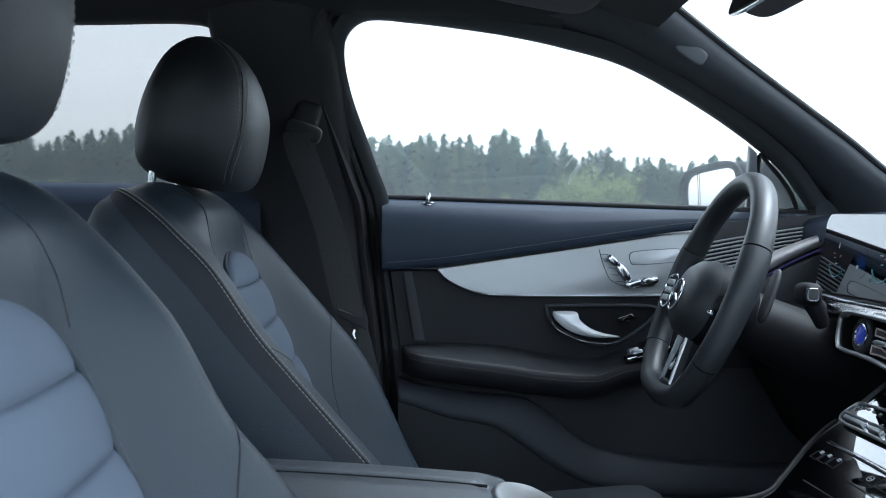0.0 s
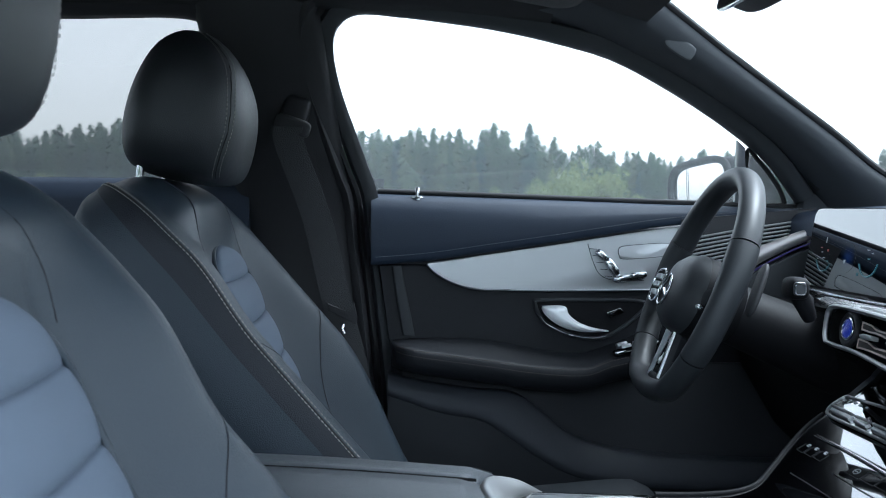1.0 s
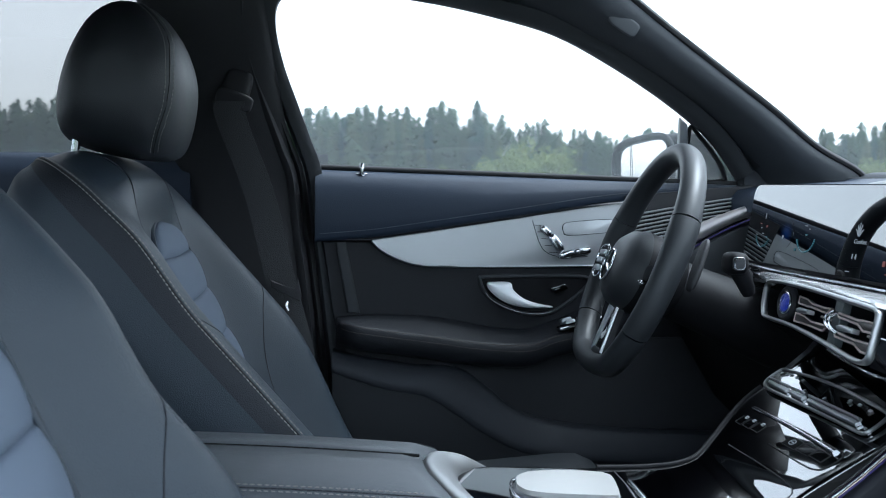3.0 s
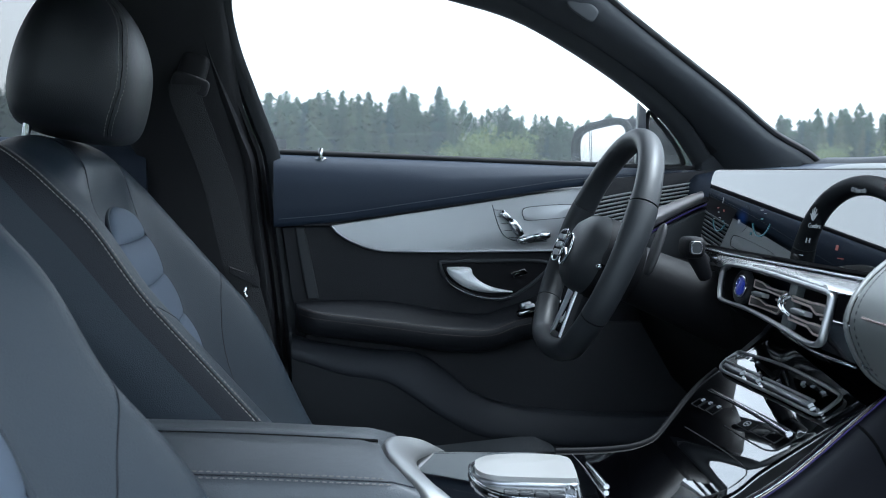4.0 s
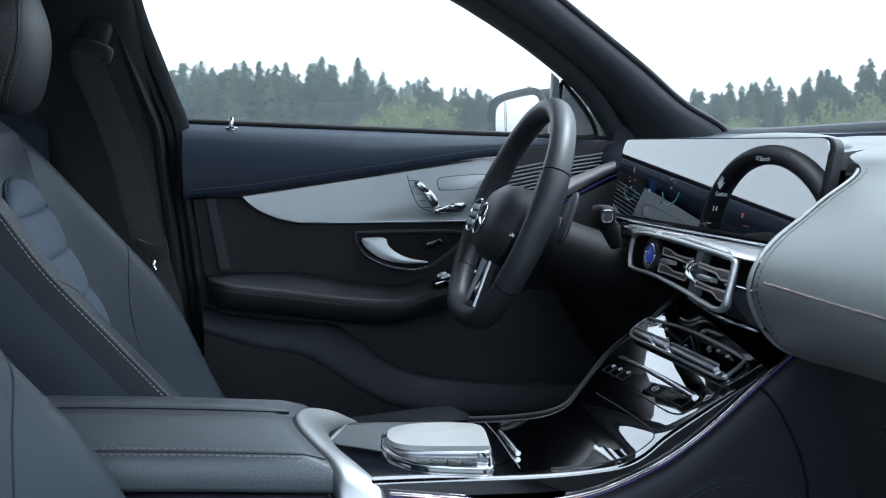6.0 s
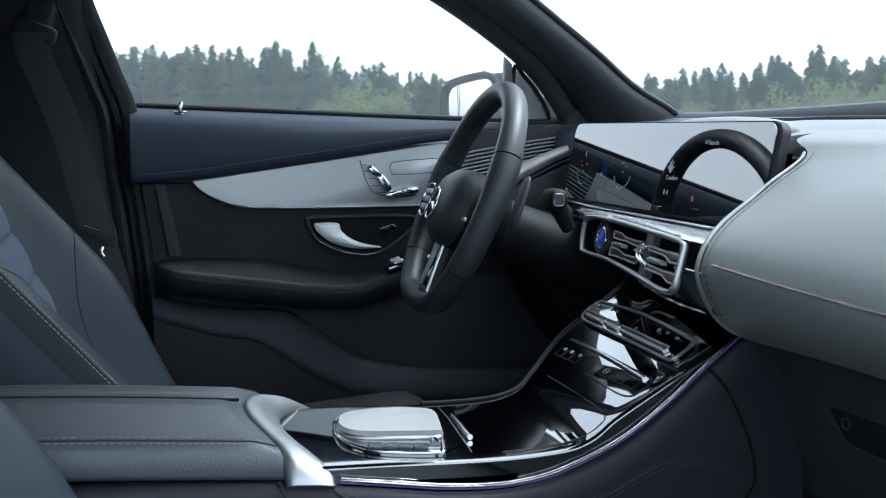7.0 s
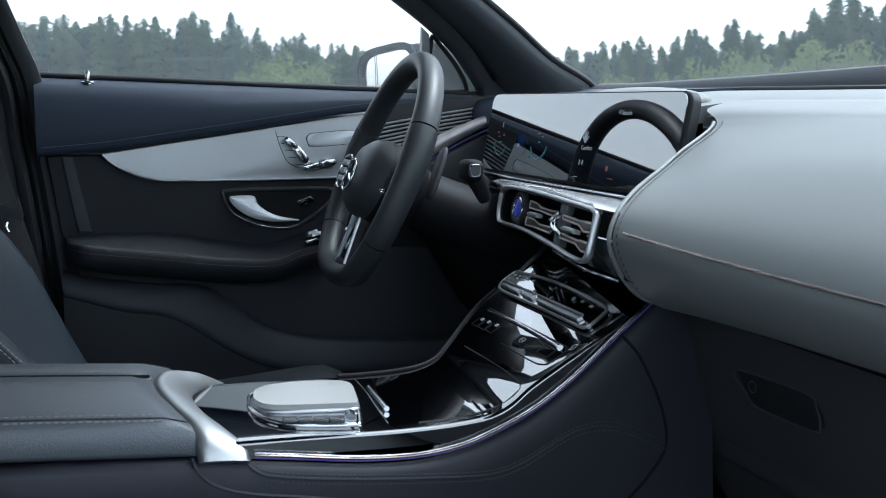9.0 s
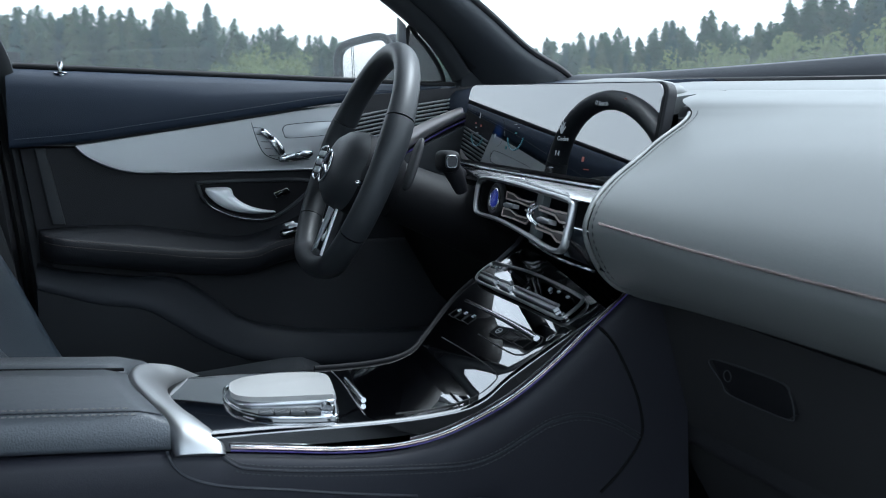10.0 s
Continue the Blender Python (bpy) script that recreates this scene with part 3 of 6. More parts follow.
    for sgn in (-1, 1):
        for nm, pts in (("bolster_seam", ((0.150, 0.205), (0.122, 0.172), (0.088, 0.148), (0.03, 0.130), (-0.08, 0.120))),
                        ("shoulder_seam", ((0.258, 0.117), (0.290, 0.122), (0.330, 0.108), (0.372, 0.088), (0.396, 0.06)))):
            ln = curve_through([Vector((a, b, 0)) for a, b in pts], 24)
            q = []
            for p in ln:
                roll = math.sqrt(max(0.0, 1 - min(1.0, max(0.0, (p.x - 0.325) / 0.0905)) ** 2))
                q.append(seat_point(p.x, sgn * p.y, -0.030 + (front_face(p.x, sgn * p.y, sink) + 0.030) * max(0.1, roll) - 0.0002))
            part(nm, tube(q, 0.0008, 6), LEATHER_SIDE, seat, "fine dark seam in the leather")
    # seat cushion
    rr = []
    for i in range(24):
        x = -0.16 + i * 0.62 / 23
        nose = math.sqrt(max(0.0, 1 - max(0, (x - 0.36) / 0.1) ** 2))
        z0 = cushion + 0.05 * (x + 0.16) / 0.62
        rr.append([Vector((x, w * 1.02, z0 - 0.10 + (0.10 + n + 0.02) * nose)) for w, n in ((-0.26, -0.16), (-0.265, -0.04), (-0.24, 0.02), (-0.20, 0.034), (-0.15, 0.012), (-0.08, 0), (0, -0.002), (0.08, 0), (0.15, 0.012), (0.20, 0.034), (0.24, 0.02), (0.265, -0.04), (0.26, -0.16))])
    part("seat_cushion", skin(rr, True, False, True), LEATHER, seat, smooth=80)
    part("seat_base", box(pose(0.12, 0, 0.60), 0.46, 0.44, 0.20, 0.02), PLASTIC, seat)
    # headrest: an egg-shaped side profile swept across, blunt at both ends
    hx, hz = -0.253 - head_back, 1.318 + head_up
    prof = [(-0.001, 0.107), (0.039, 0.096), (0.068, 0.059), (0.083, 0.015), (0.082, -0.029), (0.069, -0.077), (0.050, -0.094), (0.014, -0.094), (-0.030, -0.087), (-0.066, -0.076), (-0.083, -0.060), (-0.087, -0.027), (-0.079, 0.013), (-0.063, 0.053), (-0.037, 0.090)]
    ring = curve_through([Vector((a * 0.92, 0, b * 0.97)) for a, b in prof], 48, True)
    HW, POW = 0.128, 2.7
    rr = []
    for k in range(33):
        v = math.sin(math.pi * (k / 32 - 0.5)) * 0.995
        g = (1 - abs(v) ** POW) ** (1 / POW)
        rr.append([Vector((hx + p.x * (0.1 + 0.9 * g), HW * v, hz + p.z * (0.1 + 0.9 * g))) for p in ring])
    head = part("headrest", skin(rr, True, False, True), LEATHER, seat, "padded black leather headrest", smooth=80)

    def on_head(x, z, sgn, grow):
        """The point of the headrest's side at x, z from its middle."""
        ang = math.atan2(z, x)
        rad = max(p.length for p in ring if abs((math.atan2(p.z, p.x) - ang + math.pi) % (2 * math.pi) - math.pi) < 0.12)
        g = min(1.0, math.hypot(x, z) / rad)
        g = max(0.0, (g - 0.1) / 0.9)
        return Vector((hx + x * grow, sgn * HW * (1 - g ** POW) ** (1 / POW) * grow, hz + z * grow))
    mids = curve_through([Vector(p) for p in ((0.020, 0.098, 0), (0.043, 0.078, 0), (0.058, 0.051, 0), (0.062, 0.018, 0), (0.061, -0.016, 0), (0.053, -0.050, 0), (0.040, -0.084, 0))], 26)
    for sgn in (1, -1):
        for off in (-0.0036, 0.0036):
            part("stitching", stitches([on_head(p.x + off, p.y, sgn, 1.003) for p in mids], 0.0036, 0.0020, 0.0005), THREAD, head, "pale thread stitching")
        part("seam", tube([on_head(p.x, p.y, sgn, 1.0) for p in mids], 0.0006, 6), RUBBER, head)
    for y in (-0.07, 0.07):
        part("headrest_post", tube([(-0.312 - head_back, y, 1.195), (-0.303 - head_back, y, 1.262)], 0.0048, 14), CHROME, seat, "chromed steel post")
        part("collar", blob(pose(-0.311, y, 1.210), 0.022, 0.018, 0.006, 3), PLASTIC, seat)
    return seat


driver_seat = build_seat("driver_seat", "black leather front seat with blue-grey quilted centre, reclined", 0.37)
passenger_seat = build_seat("passenger_seat", "black leather passenger seat with blue-grey quilted centre, reclined", -0.37, 0.020, 0.024, 0.012, 0.745, 0.300)


# ---- driver's door ----
door = thing("driver_door", "closed driver door with navy top, silver trim and black armrest", "car door")


def xz(pts, y, n=0):
    v = [Vector((a, y, b)) for a, b in pts]
    return curve_through(v, n) if n else v


NAVY_LOW = [(-0.022, 1.104), (0.068, 1.112), (0.17, 1.127), (0.276, 1.143), (0.371, 1.158), (0.466, 1.172), (0.60, 1.184), (0.70, 1.191)]
low_line = curve_through([Vector((a, 0, b)) for a, b in NAVY_LOW], 40)
rows = []
for i, p in enumerate(low_line):
    f = i / 39
    top = 1.224 - 0.020 * f
    h = top - p.z
    q = min(1.0, h / 0.075)
    sec = [(0.752, top - 0.004), (0.742, top), (0.728, top - 0.003 * q), (0.716, top - 0.012 * q), (0.708, top - 0.028 * q), (0.704, top - h * 0.45), (0.702, top - h * 0.72), (0.703, p.z + 0.008 * q), (0.708, p.z + 0.001 * q), (0.72, p.z), (0.752, p.z)]
    x = p.x + (0 if i else -0.008)
    rows.append([Vector((x, y, z)) for y, z in sec])
part("upper_panel", skin(rows, True, False, True), NAVY, door, "navy leather upper panel", smooth=60)
part("stitching", stitches([Vector((p.x, 0.7015, p.z + 0.014)) for p in low_line], 0.004, 0.0015, 0.0006), THREAD_GREY, door, "pale thread stitching")
part("window_seal", tube([(-0.02, 0.746, 1.228), (0.35, 0.746, 1.217), (0.71, 0.746, 1.207)], 0.005, 8), RUBBER, door, "black rubber window seal")

# silver trim blade
tip = [(0.064, 1.108), (0.078, 1.094), (0.10, 1.081), (0.13, 1.070), (0.165, 1.066), (0.25, 1.065), (0.40, 1.066), (0.52, 1.070), (0.62, 1.085), (0.66, 1.110)]
top_edge = [(0.655, 1.182), (0.60, 1.180), (0.466, 1.168), (0.371, 1.154), (0.276, 1.139), (0.17, 1.123)]
outline = xz(tip, 0.722, 36) + xz(top_edge, 0.722, 16)
part("trim_panel", slab(outline, (0, -1, 0), 0.012, 0.004), SILVER, door, "brushed silver trim blade")
part("trim_edge", tube([v + Vector((0, -0.010, -0.0015)) for v in xz(tip, 0.722, 50)], 0.0022, 8), ALU, door, "thin polished trim edge")

# mid panel
part("mid_panel", slab(xz([(-0.02, 1.105), (0.07, 1.106), (0.10, 1.078), (0.16, 1.062), (0.40, 1.062), (0.60, 1.07), (0.68, 1.10), (0.70, 0.80), (0.0, 0.80), (0.008, 0.96)], 0.76), (0, -1, 0), 0.038, 0.004), DOOR_LEATHER, door, "black leather door panel")
part("edge_strip", slab(xz([(0.004, 1.104), (0.020, 1.104), (0.044, 0.985), (0.024, 0.985)], 0.724), (0, -1, 0), 0.008, 0.003), PLASTIC_SOFT, door, "dark grey upright strip")

# seat switches
plate = curve_through(xz([(0.387, 1.134), (0.401, 1.139), (0.464, 1.1435), (0.475, 1.138), (0.473, 1.126), (0.463, 1.122), (0.398, 1.117), (0.388, 1.123)], 0.7095), 50, True)
part("switch_plate", slab(plate, (0, -1, 0), 0.0012, 0.0008), SILVER, door, "silver memory switch plate")
part("plate_gap", tube(plate, 0.0009, 6, closed=True, up=(0, 1, 0)), PLASTIC_SOFT, door, "fine gap round the memory plate")
part("seat_switch", blob(pose(0.356, 0.704, 1.124) @ Matrix.Rotation(radians(42), 4, "Y"), 0.012, 0.007, 0.0066, 3), CHROME, door, "satin silver head-rest switch")
part("seat_switch", blob(pose(0.374, 0.704, 1.104) @ Matrix.Rotation(radians(55), 4, "Y"), 0.019, 0.008, 0.0085, 3), CHROME, door, "satin silver backrest switch")
part("seat_switch", blob(pose(0.404, 0.704, 1.086) @ Matrix.Rotation(radians(-8), 4, "Y"), 0.029, 0.008, 0.0075, 3), CHROME, door, "satin silver cushion switch")
part("seat_switch", blob(pose(0.418, 0.700, 1.091) @ Matrix.Rotation(radians(-6), 4, "Y"), 0.016, 0.009, 0.0068, 3), CHROME, door, "satin silver cushion switch")
bm = bmesh.new()
for k in range(5):
    z = 1.134 - k * 0.0115
    x0 = 0.336 + 0.0065 * k
    tube_into(bm, [(x0, 0.7095, z), (x0 + 0.018, 0.7095, z - 0.001)], 0.0005, 4)
tube_into(bm, curve_through([(0.334, 0.7095, 1.142), (0.344, 0.7095, 1.11), (0.358, 0.7095, 1.088), (0.39, 0.7095, 1.079), (0.43, 0.7095, 1.081)], 16), 0.0006, 4)
part("memory_buttons", bm, PLASTIC_SOFT, door, "outlines of small memory keys")

# handle recess with bezel and lever
rec = xz([(0.247, 1.040), (0.258, 1.046), (0.34, 1.047), (0.42, 1.046), (0.436, 1.036), (0.410, 1.010), (0.375, 0.987), (0.345, 0.981), (0.305, 0.988), (0.262, 1.012)], 0.7225)
recess = curve_through(rec, 60, True)
part("handle_recess", slab(recess, (0, -1, 0), 0.003, 0.001), SHROUD, door, "dark handle recess")
part("handle_bezel", tube([v + Vector((0, -0.004, 0)) for v in recess], 0.0032, 8, closed=True, up=(0, 1, 0)), PLASTIC_SOFT, door, "grey handle surround")
part("handle_edge", tube([v + Vector((0, -0.008, 0.001)) for v in curve_through(xz([(0.256, 1.018), (0.268, 1.004), (0.305, 0.987), (0.345, 0.981), (0.370, 0.985)], 0.7225), 24)], 0.0013, 8), CHROME, door, "thin chrome edge under the handle")
upper = curve_through([(0.258, 0.712, 1.037), (0.295, 0.708, 1.037), (0.302, 0.706, 1.024), (0.318, 0.705, 1.011), (0.340, 0.706, 1.002), (0.370, 0.710, 0.996)], 24)
lower = curve_through([(0.257, 0.712, 1.033), (0.263, 0.708, 1.022), (0.280, 0.706, 1.008), (0.300, 0.706, 0.999), (0.330, 0.707, 0.9935), (0.370, 0.710, 0.9935)], 24)
rows = [[a.lerp(b, k / 8) + Vector((0, -0.007 * math.sin(math.pi * (0.08 + 0.84 * k / 8)), 0)) for k in range(9)] for a, b in zip(upper, lower)]
part("door_handle", sheet(rows, 0.004, (0, 1, 0)), HANDLE_SILVER, door, "satin silver door handle lever", smooth=80)
part("lock_buttons", slab(xz([(0.368, 1.026), (0.392, 1.034), (0.398, 1.026), (0.374, 1.017)], 0.718), (0, -1, 0), 0.006, 0.001), PIANO, door, "gloss black lock keys")

# armrest: a slim shelf that dips below the handle
tops = curve_through([Vector(p) for p in ((0.006, 0.978, 0), (0.075, 0.982, 0), (0.165, 0.978, 0), (0.235, 0.965, 0), (0.315, 0.955, 0), (0.362, 0.966, 0), (0.425, 0.990, 0))], 40)
lips = curve_through([Vector(p) for p in ((0.006, 0.977, 0), (0.073, 0.967, 0), (0.163, 0.955, 0), (0.255, 0.945, 0), (0.345, 0.941, 0), (0.400, 0.956, 0), (0.430, 0.968, 0))], 40)
rows = []
for i in range(40):
    x, top, lip = tops[i].x, tops[i].y, lips[i].y
    nose = 0.628 + 0.045 * max(0.0, 1 - i / 4) ** 2 + 0.03 * max(0.0, (i - 34) / 5) ** 2
    rows.append([Vector((x, y, z)) for y, z in ((0.735, top), (0.70, top), (0.675, top - (top - lip) * 0.35 + 0.001), (nose + 0.014, lip + 0.004), (nose + 0.003, lip + 0.001), (nose, lip - 0.006), (nose + 0.002, lip - 0.020), (nose + 0.012, lip - 0.034), (nose + 0.04, lip - 0.042), (0.735, lip - 0.042))])
part("armrest", skin(rows, True, False, True), DOOR_LEATHER, door, "slim black leather armrest", smooth=80)
for k, dz in ((4, 0.0), (5, -0.002)):
    part("stitching", stitches([r[k] + Vector((0, -0.0010, dz)) for r in rows[1:]], 0.004, 0.002, 0.0006), THREAD_COPPER, door, "copper thread stitching")
wsw = part("window_switches", box(pose(0.402, 0.655, 0.972, -12, -14, 0), 0.075, 0.055, 0.012, 0.004), PIANO, door, "gloss black window switch block")
for k in range(4):
    part("window_switch", box(pose(0.384 + 0.020 * (k % 2) * 1.4, 0.640 + 0.026 * (k // 2), 0.976 + 0.004 * (k % 2), -12, -14, 0), 0.018, 0.02, 0.012, 0.003), ALU, wsw, "silver-tipped window switch")

# map pocket: a broad sloping shoulder that sweeps down, over a panel that falls to the sill
shoulder_up = curve_through([(-0.001, 0.676, 0.929), (0.049, 0.674, 0.917), (0.133, 0.672, 0.904), (0.207, 0.670, 0.897), (0.259, 0.668, 0.864), (0.301, 0.666, 0.829), (0.367, 0.666, 0.805), (0.462, 0.667, 0.791), (0.56, 0.668, 0.784), (0.70, 0.67, 0.780)], 60)
shoulder_lo = curve_through([(-0.001, 0.648, 0.906), (0.030, 0.646, 0.896), (0.086, 0.644, 0.878), (0.15, 0.642, 0.866), (0.196, 0.641, 0.838), (0.242, 0.640, 0.806), (0.298, 0.640, 0.776), (0.363, 0.641, 0.760), (0.48, 0.643, 0.748), (0.70, 0.65, 0.740)], 60)
rows, low_rows = [], []
for a, b in zip(shoulder_up, shoulder_lo):
    d = b - a
    bow = Vector((0, -0.004, 0.004))
    rows.append([a + Vector((0, 0.070, -0.006)), a + Vector((0, 0.008, -0.001)), a + Vector((0, 0.002, -0.001)), a + d * 0.06 + bow * 0.4] + [a + d * f + bow * (1 - (2 * f - 1) ** 2) for f in (0.2, 0.4, 0.6, 0.8, 0.93)] + [b + Vector((0, 0.001, -0.004)), b + Vector((0, 0.006, -0.012)), b + Vector((0, 0.07, -0.02))])
    low_rows.append([b + Vector((0, 0.004, -0.010)), b + Vector((0, 0.005, -0.02)), b + Vector((0, 0.010, -0.05)), Vector((b.x, b.y + 0.024, 0.60)), Vector((b.x, b.y + 0.05, 0.52)), Vector((b.x, 0.73, 0.52)), b + Vector((0, 0.07, -0.012))])
part("pocket_shoulder", skin(rows, True, False, True), DOOR_SOFT, door, "dark grey swept pocket shoulder", smooth=80)
part("pocket_panel", skin(low_rows, True, False, True), DOOR_PLASTIC, door, "black plastic pocket panel", smooth=60)
part("lower_panel", slab(xz([(0.02, 0.94), (0.70, 0.94), (0.72, 0.55), (0.03, 0.55)], 0.76), (0, -1, 0), 0.05, 0.006), DOOR_PLASTIC, door, "black plastic lower panel")
pin = part("lock_pin", tube([(0.047, 0.730, 1.214), (0.047, 0.730, 1.218), (0.047, 0.730, 1.2185), (0.047, 0.730, 1.231), (0.047, 0.730, 1.235)], [0.0085, 0.008, 0.0038, 0.0042, 0.003], 14), CHROME, door, "small chrome lock pin")
part("ring", tube([(0.047 + 0.0095 * math.cos(a), 0.730 + 0.0095 * math.sin(a), 1.2175) for a in [2 * math.pi * k / 20 for k in range(20)]], 0.0015, 6, closed=True), CHROME, pin)

# quarter pane post and outside mirror
part("quarter_post", slab([on_side(x, z, 0.750) for x, z in ((0.585, 1.318), (0.600, 1.306), (0.618, 1.210), (0.596, 1.212))], (0, -1, 0), 0.010, 0.003), BEZEL, door, "grey quarter window post")
tri = [on_side(x, z, 0.746) for x, z in ((0.606, 1.300), (0.628, 1.285), (0.652, 1.262), (0.672, 1.238), (0.684, 1.216), (0.678, 1.211), (0.622, 1.212))]
part("quarter_seal", tube(curve_through(tri, 40, True), 0.004, 8, closed=True, up=(0, 1, 0)), RUBBER, door)
part("quarter_pane", slab(curve_through(tri, 40, True), (0, 1, 0), 0.003, 0), QUARTER_GLASS, door, "dull grey quarter window pane").visible_shadow = False
mm = pose(0.578, 0.890, 1.244) @ Matrix.Rotation(radians(16), 4, "Z") @ Matrix.Rotation(radians(-5), 4, "X")
mir = part("mirror_housing", blob(mm @ pose(0.062, -0.006, 0.0), 0.055, 0.097, 0.054, 3.4, 32, 20), SHROUD, door, "black outside mirror housing")
loop = [Vector((0.0, 0.094 * math.copysign(abs(math.cos(a)) ** 0.55, math.cos(a)), 0.047 * math.copysign(abs(math.sin(a)) ** 0.55, math.sin(a)))) for a in [2 * math.pi * k / 48 for k in range(48)]]
part("mirror_rim", tube([mm @ p for p in loop], 0.0070, 10, closed=True, up=(1, 0, 0)), SHROUD, mir, "black mirror rim")
part("mirror_glass", slab([mm @ (p * 0.94 + Vector((0.006, 0, 0))) for p in loop], mm.to_3x3() @ Vector((-1, 0, 0)), 0.003, 0.0), MIRROR, mir, "mirror glass reflecting the sky")
part("blind_spot_line", tube([mm @ Vector((0.001, 0.040, -0.042)), mm @ Vector((0.001, 0.040, 0.042))], 0.0008, 6), RUBBER, mir)
part("mirror_foot", tube([(0.64, 0.76, 1.228), (0.60, 0.84, 1.225)], 0.025), PLASTIC, door)

# ---- seat belt on the centre pillar ----
belt = thing("seat_belt", "dark grey seat belt hanging along the centre pillar", "seat belt")
path = curve_through([(-0.160, 0.622, 1.325), (-0.154, 0.632, 1.29), (-0.115, 0.655, 1.18), (-0.085, 0.668, 1.05), (-0.055, 0.672, 0.93), (-0.03, 0.672, 0.78)], 30)
rows = [[p + Vector((w, -0.006 * math.cos(w * 30), 0)) for w in (-0.024, -0.015, -0.005, 0.005, 0.015, 0.024)] for p in path]
part("webbing", sheet(rows, 0.0016, (0, 1, 0)), BELT, belt)
part("tongue", slab([Vector((x, 0.655, z)) for x, z in ((-0.098, 1.035), (-0.052, 1.012), (-0.050, 1.022), (-0.056, 1.050), (-0.060, 1.030), (-0.098, 1.046))], (0, -1, 0), 0.004, 0.001), PLASTIC, belt, "black belt tongue")
part("buckle_tip", tube(curve_through([(-0.072, 0.65, 1.012), (-0.074, 0.648, 1.005), (-0.071, 0.648, 0.998)], 6), 0.0024, 6), CHROME, belt, "bright metal tongue tip")


# ---- steering wheel ----
wheel = thing("steering_wheel", "black leather steering wheel with silver lower spoke", "steering wheel")
WT = radians(22.3)
WM = pose(0.412, 0.383, 1.095, 0, 0, -3.5) @ Matrix.Rotation(WT, 4, "Y") @ Matrix.Rotation(radians(-2.2), 4, "X")
# wheel frame: local y across, local z up the rim, local -x towards the driver
WAX = WM.to_3x3() @ Vector((1, 0, 0))


def rim_piece(a0, a1, n, r0, flatten=0.0):
    pts, rad = [], []
    for k in range(n):
        a = radians(a0 + (a1 - a0) * k / (n - 1))
        r = 0.161
        z = r * math.cos(a)
        if flatten and z < -0.137:
            z = -0.137 - (-0.137 - z) * 0.45
        pts.append(WM @ Vector((0, r * math.sin(a), z)))
        rad.append(r0 * (1 + 0.10 * math.exp(-((abs(math.degrees(a)) - 75) / 14) ** 2)))
    return tube(pts, rad, 20, 1.18, up=WAX)


part("rim_upper", rim_piece(-67, 67, 60, 0.0146), WHEEL_LEATHER, wheel, "smooth black leather upper rim", smooth=80)
part("rim_grip", rim_piece(67.6, 123, 26, 0.0149), WHEEL_LEATHER, wheel, "perforated black leather grip", smooth=80)
part("rim_grip", rim_piece(-123, -67.6, 26, 0.0149), WHEEL_LEATHER, wheel, "perforated black leather grip", smooth=80)
part("rim_lower", rim_piece(123.6, 236.4, 40, 0.0146, 1), WHEEL_LEATHER, wheel, "flattened black leather lower rim", smooth=80)
rows = []
for i, (d, k) in enumerate(((-0.034, 0.05), (-0.0325, 0.40), (-0.027, 0.70), (-0.016, 0.91), (0.0, 1.0), (0.022, 1.0), (0.045, 0.86), (0.06, 0.75))):
    rows.append([WM @ Vector((d, 0.070 * k * math.copysign(abs(math.cos(a)) ** 0.85, math.cos(a)), -0.012 + (0.058 if math.sin(a) > 0 else 0.056) * k * math.copysign(abs(math.sin(a)) ** 0.85, math.sin(a)))) for a in [2 * math.pi * j / 40 for j in range(40)]])
hub = part("hub", skin(rows[:5], True, False, True), WHEEL_LEATHER, wheel, "black airbag cover", smooth=80)
part("hub_back", skin(rows[4:], True, False, True), SHROUD, wheel, "black plastic hub back", smooth=80)
em = WM @ pose(-0.0345, 0, -0.016)
part("emblem_ring", tube([em @ Vector((0, 0.022 * math.cos(a), 0.022 * math.sin(a))) for a in [2 * math.pi * k / 40 for k in range(40)]], 0.0020, 8, closed=True, up=(1, 0, 0)), CHROME, hub, "round chrome emblem ring")
bm = bmesh.new()
for k in range(3):
    a = math.pi / 2 + 2 * math.pi * k / 3
    tube_into(bm, [em @ Vector((-0.001, 0, 0)), em @ Vector((0, 0.021 * math.cos(a), 0.021 * math.sin(a)))], [0.0036, 0.0010], 6)
part("emblem_bars", bm, CHROME, hub, "plain chrome emblem bars")
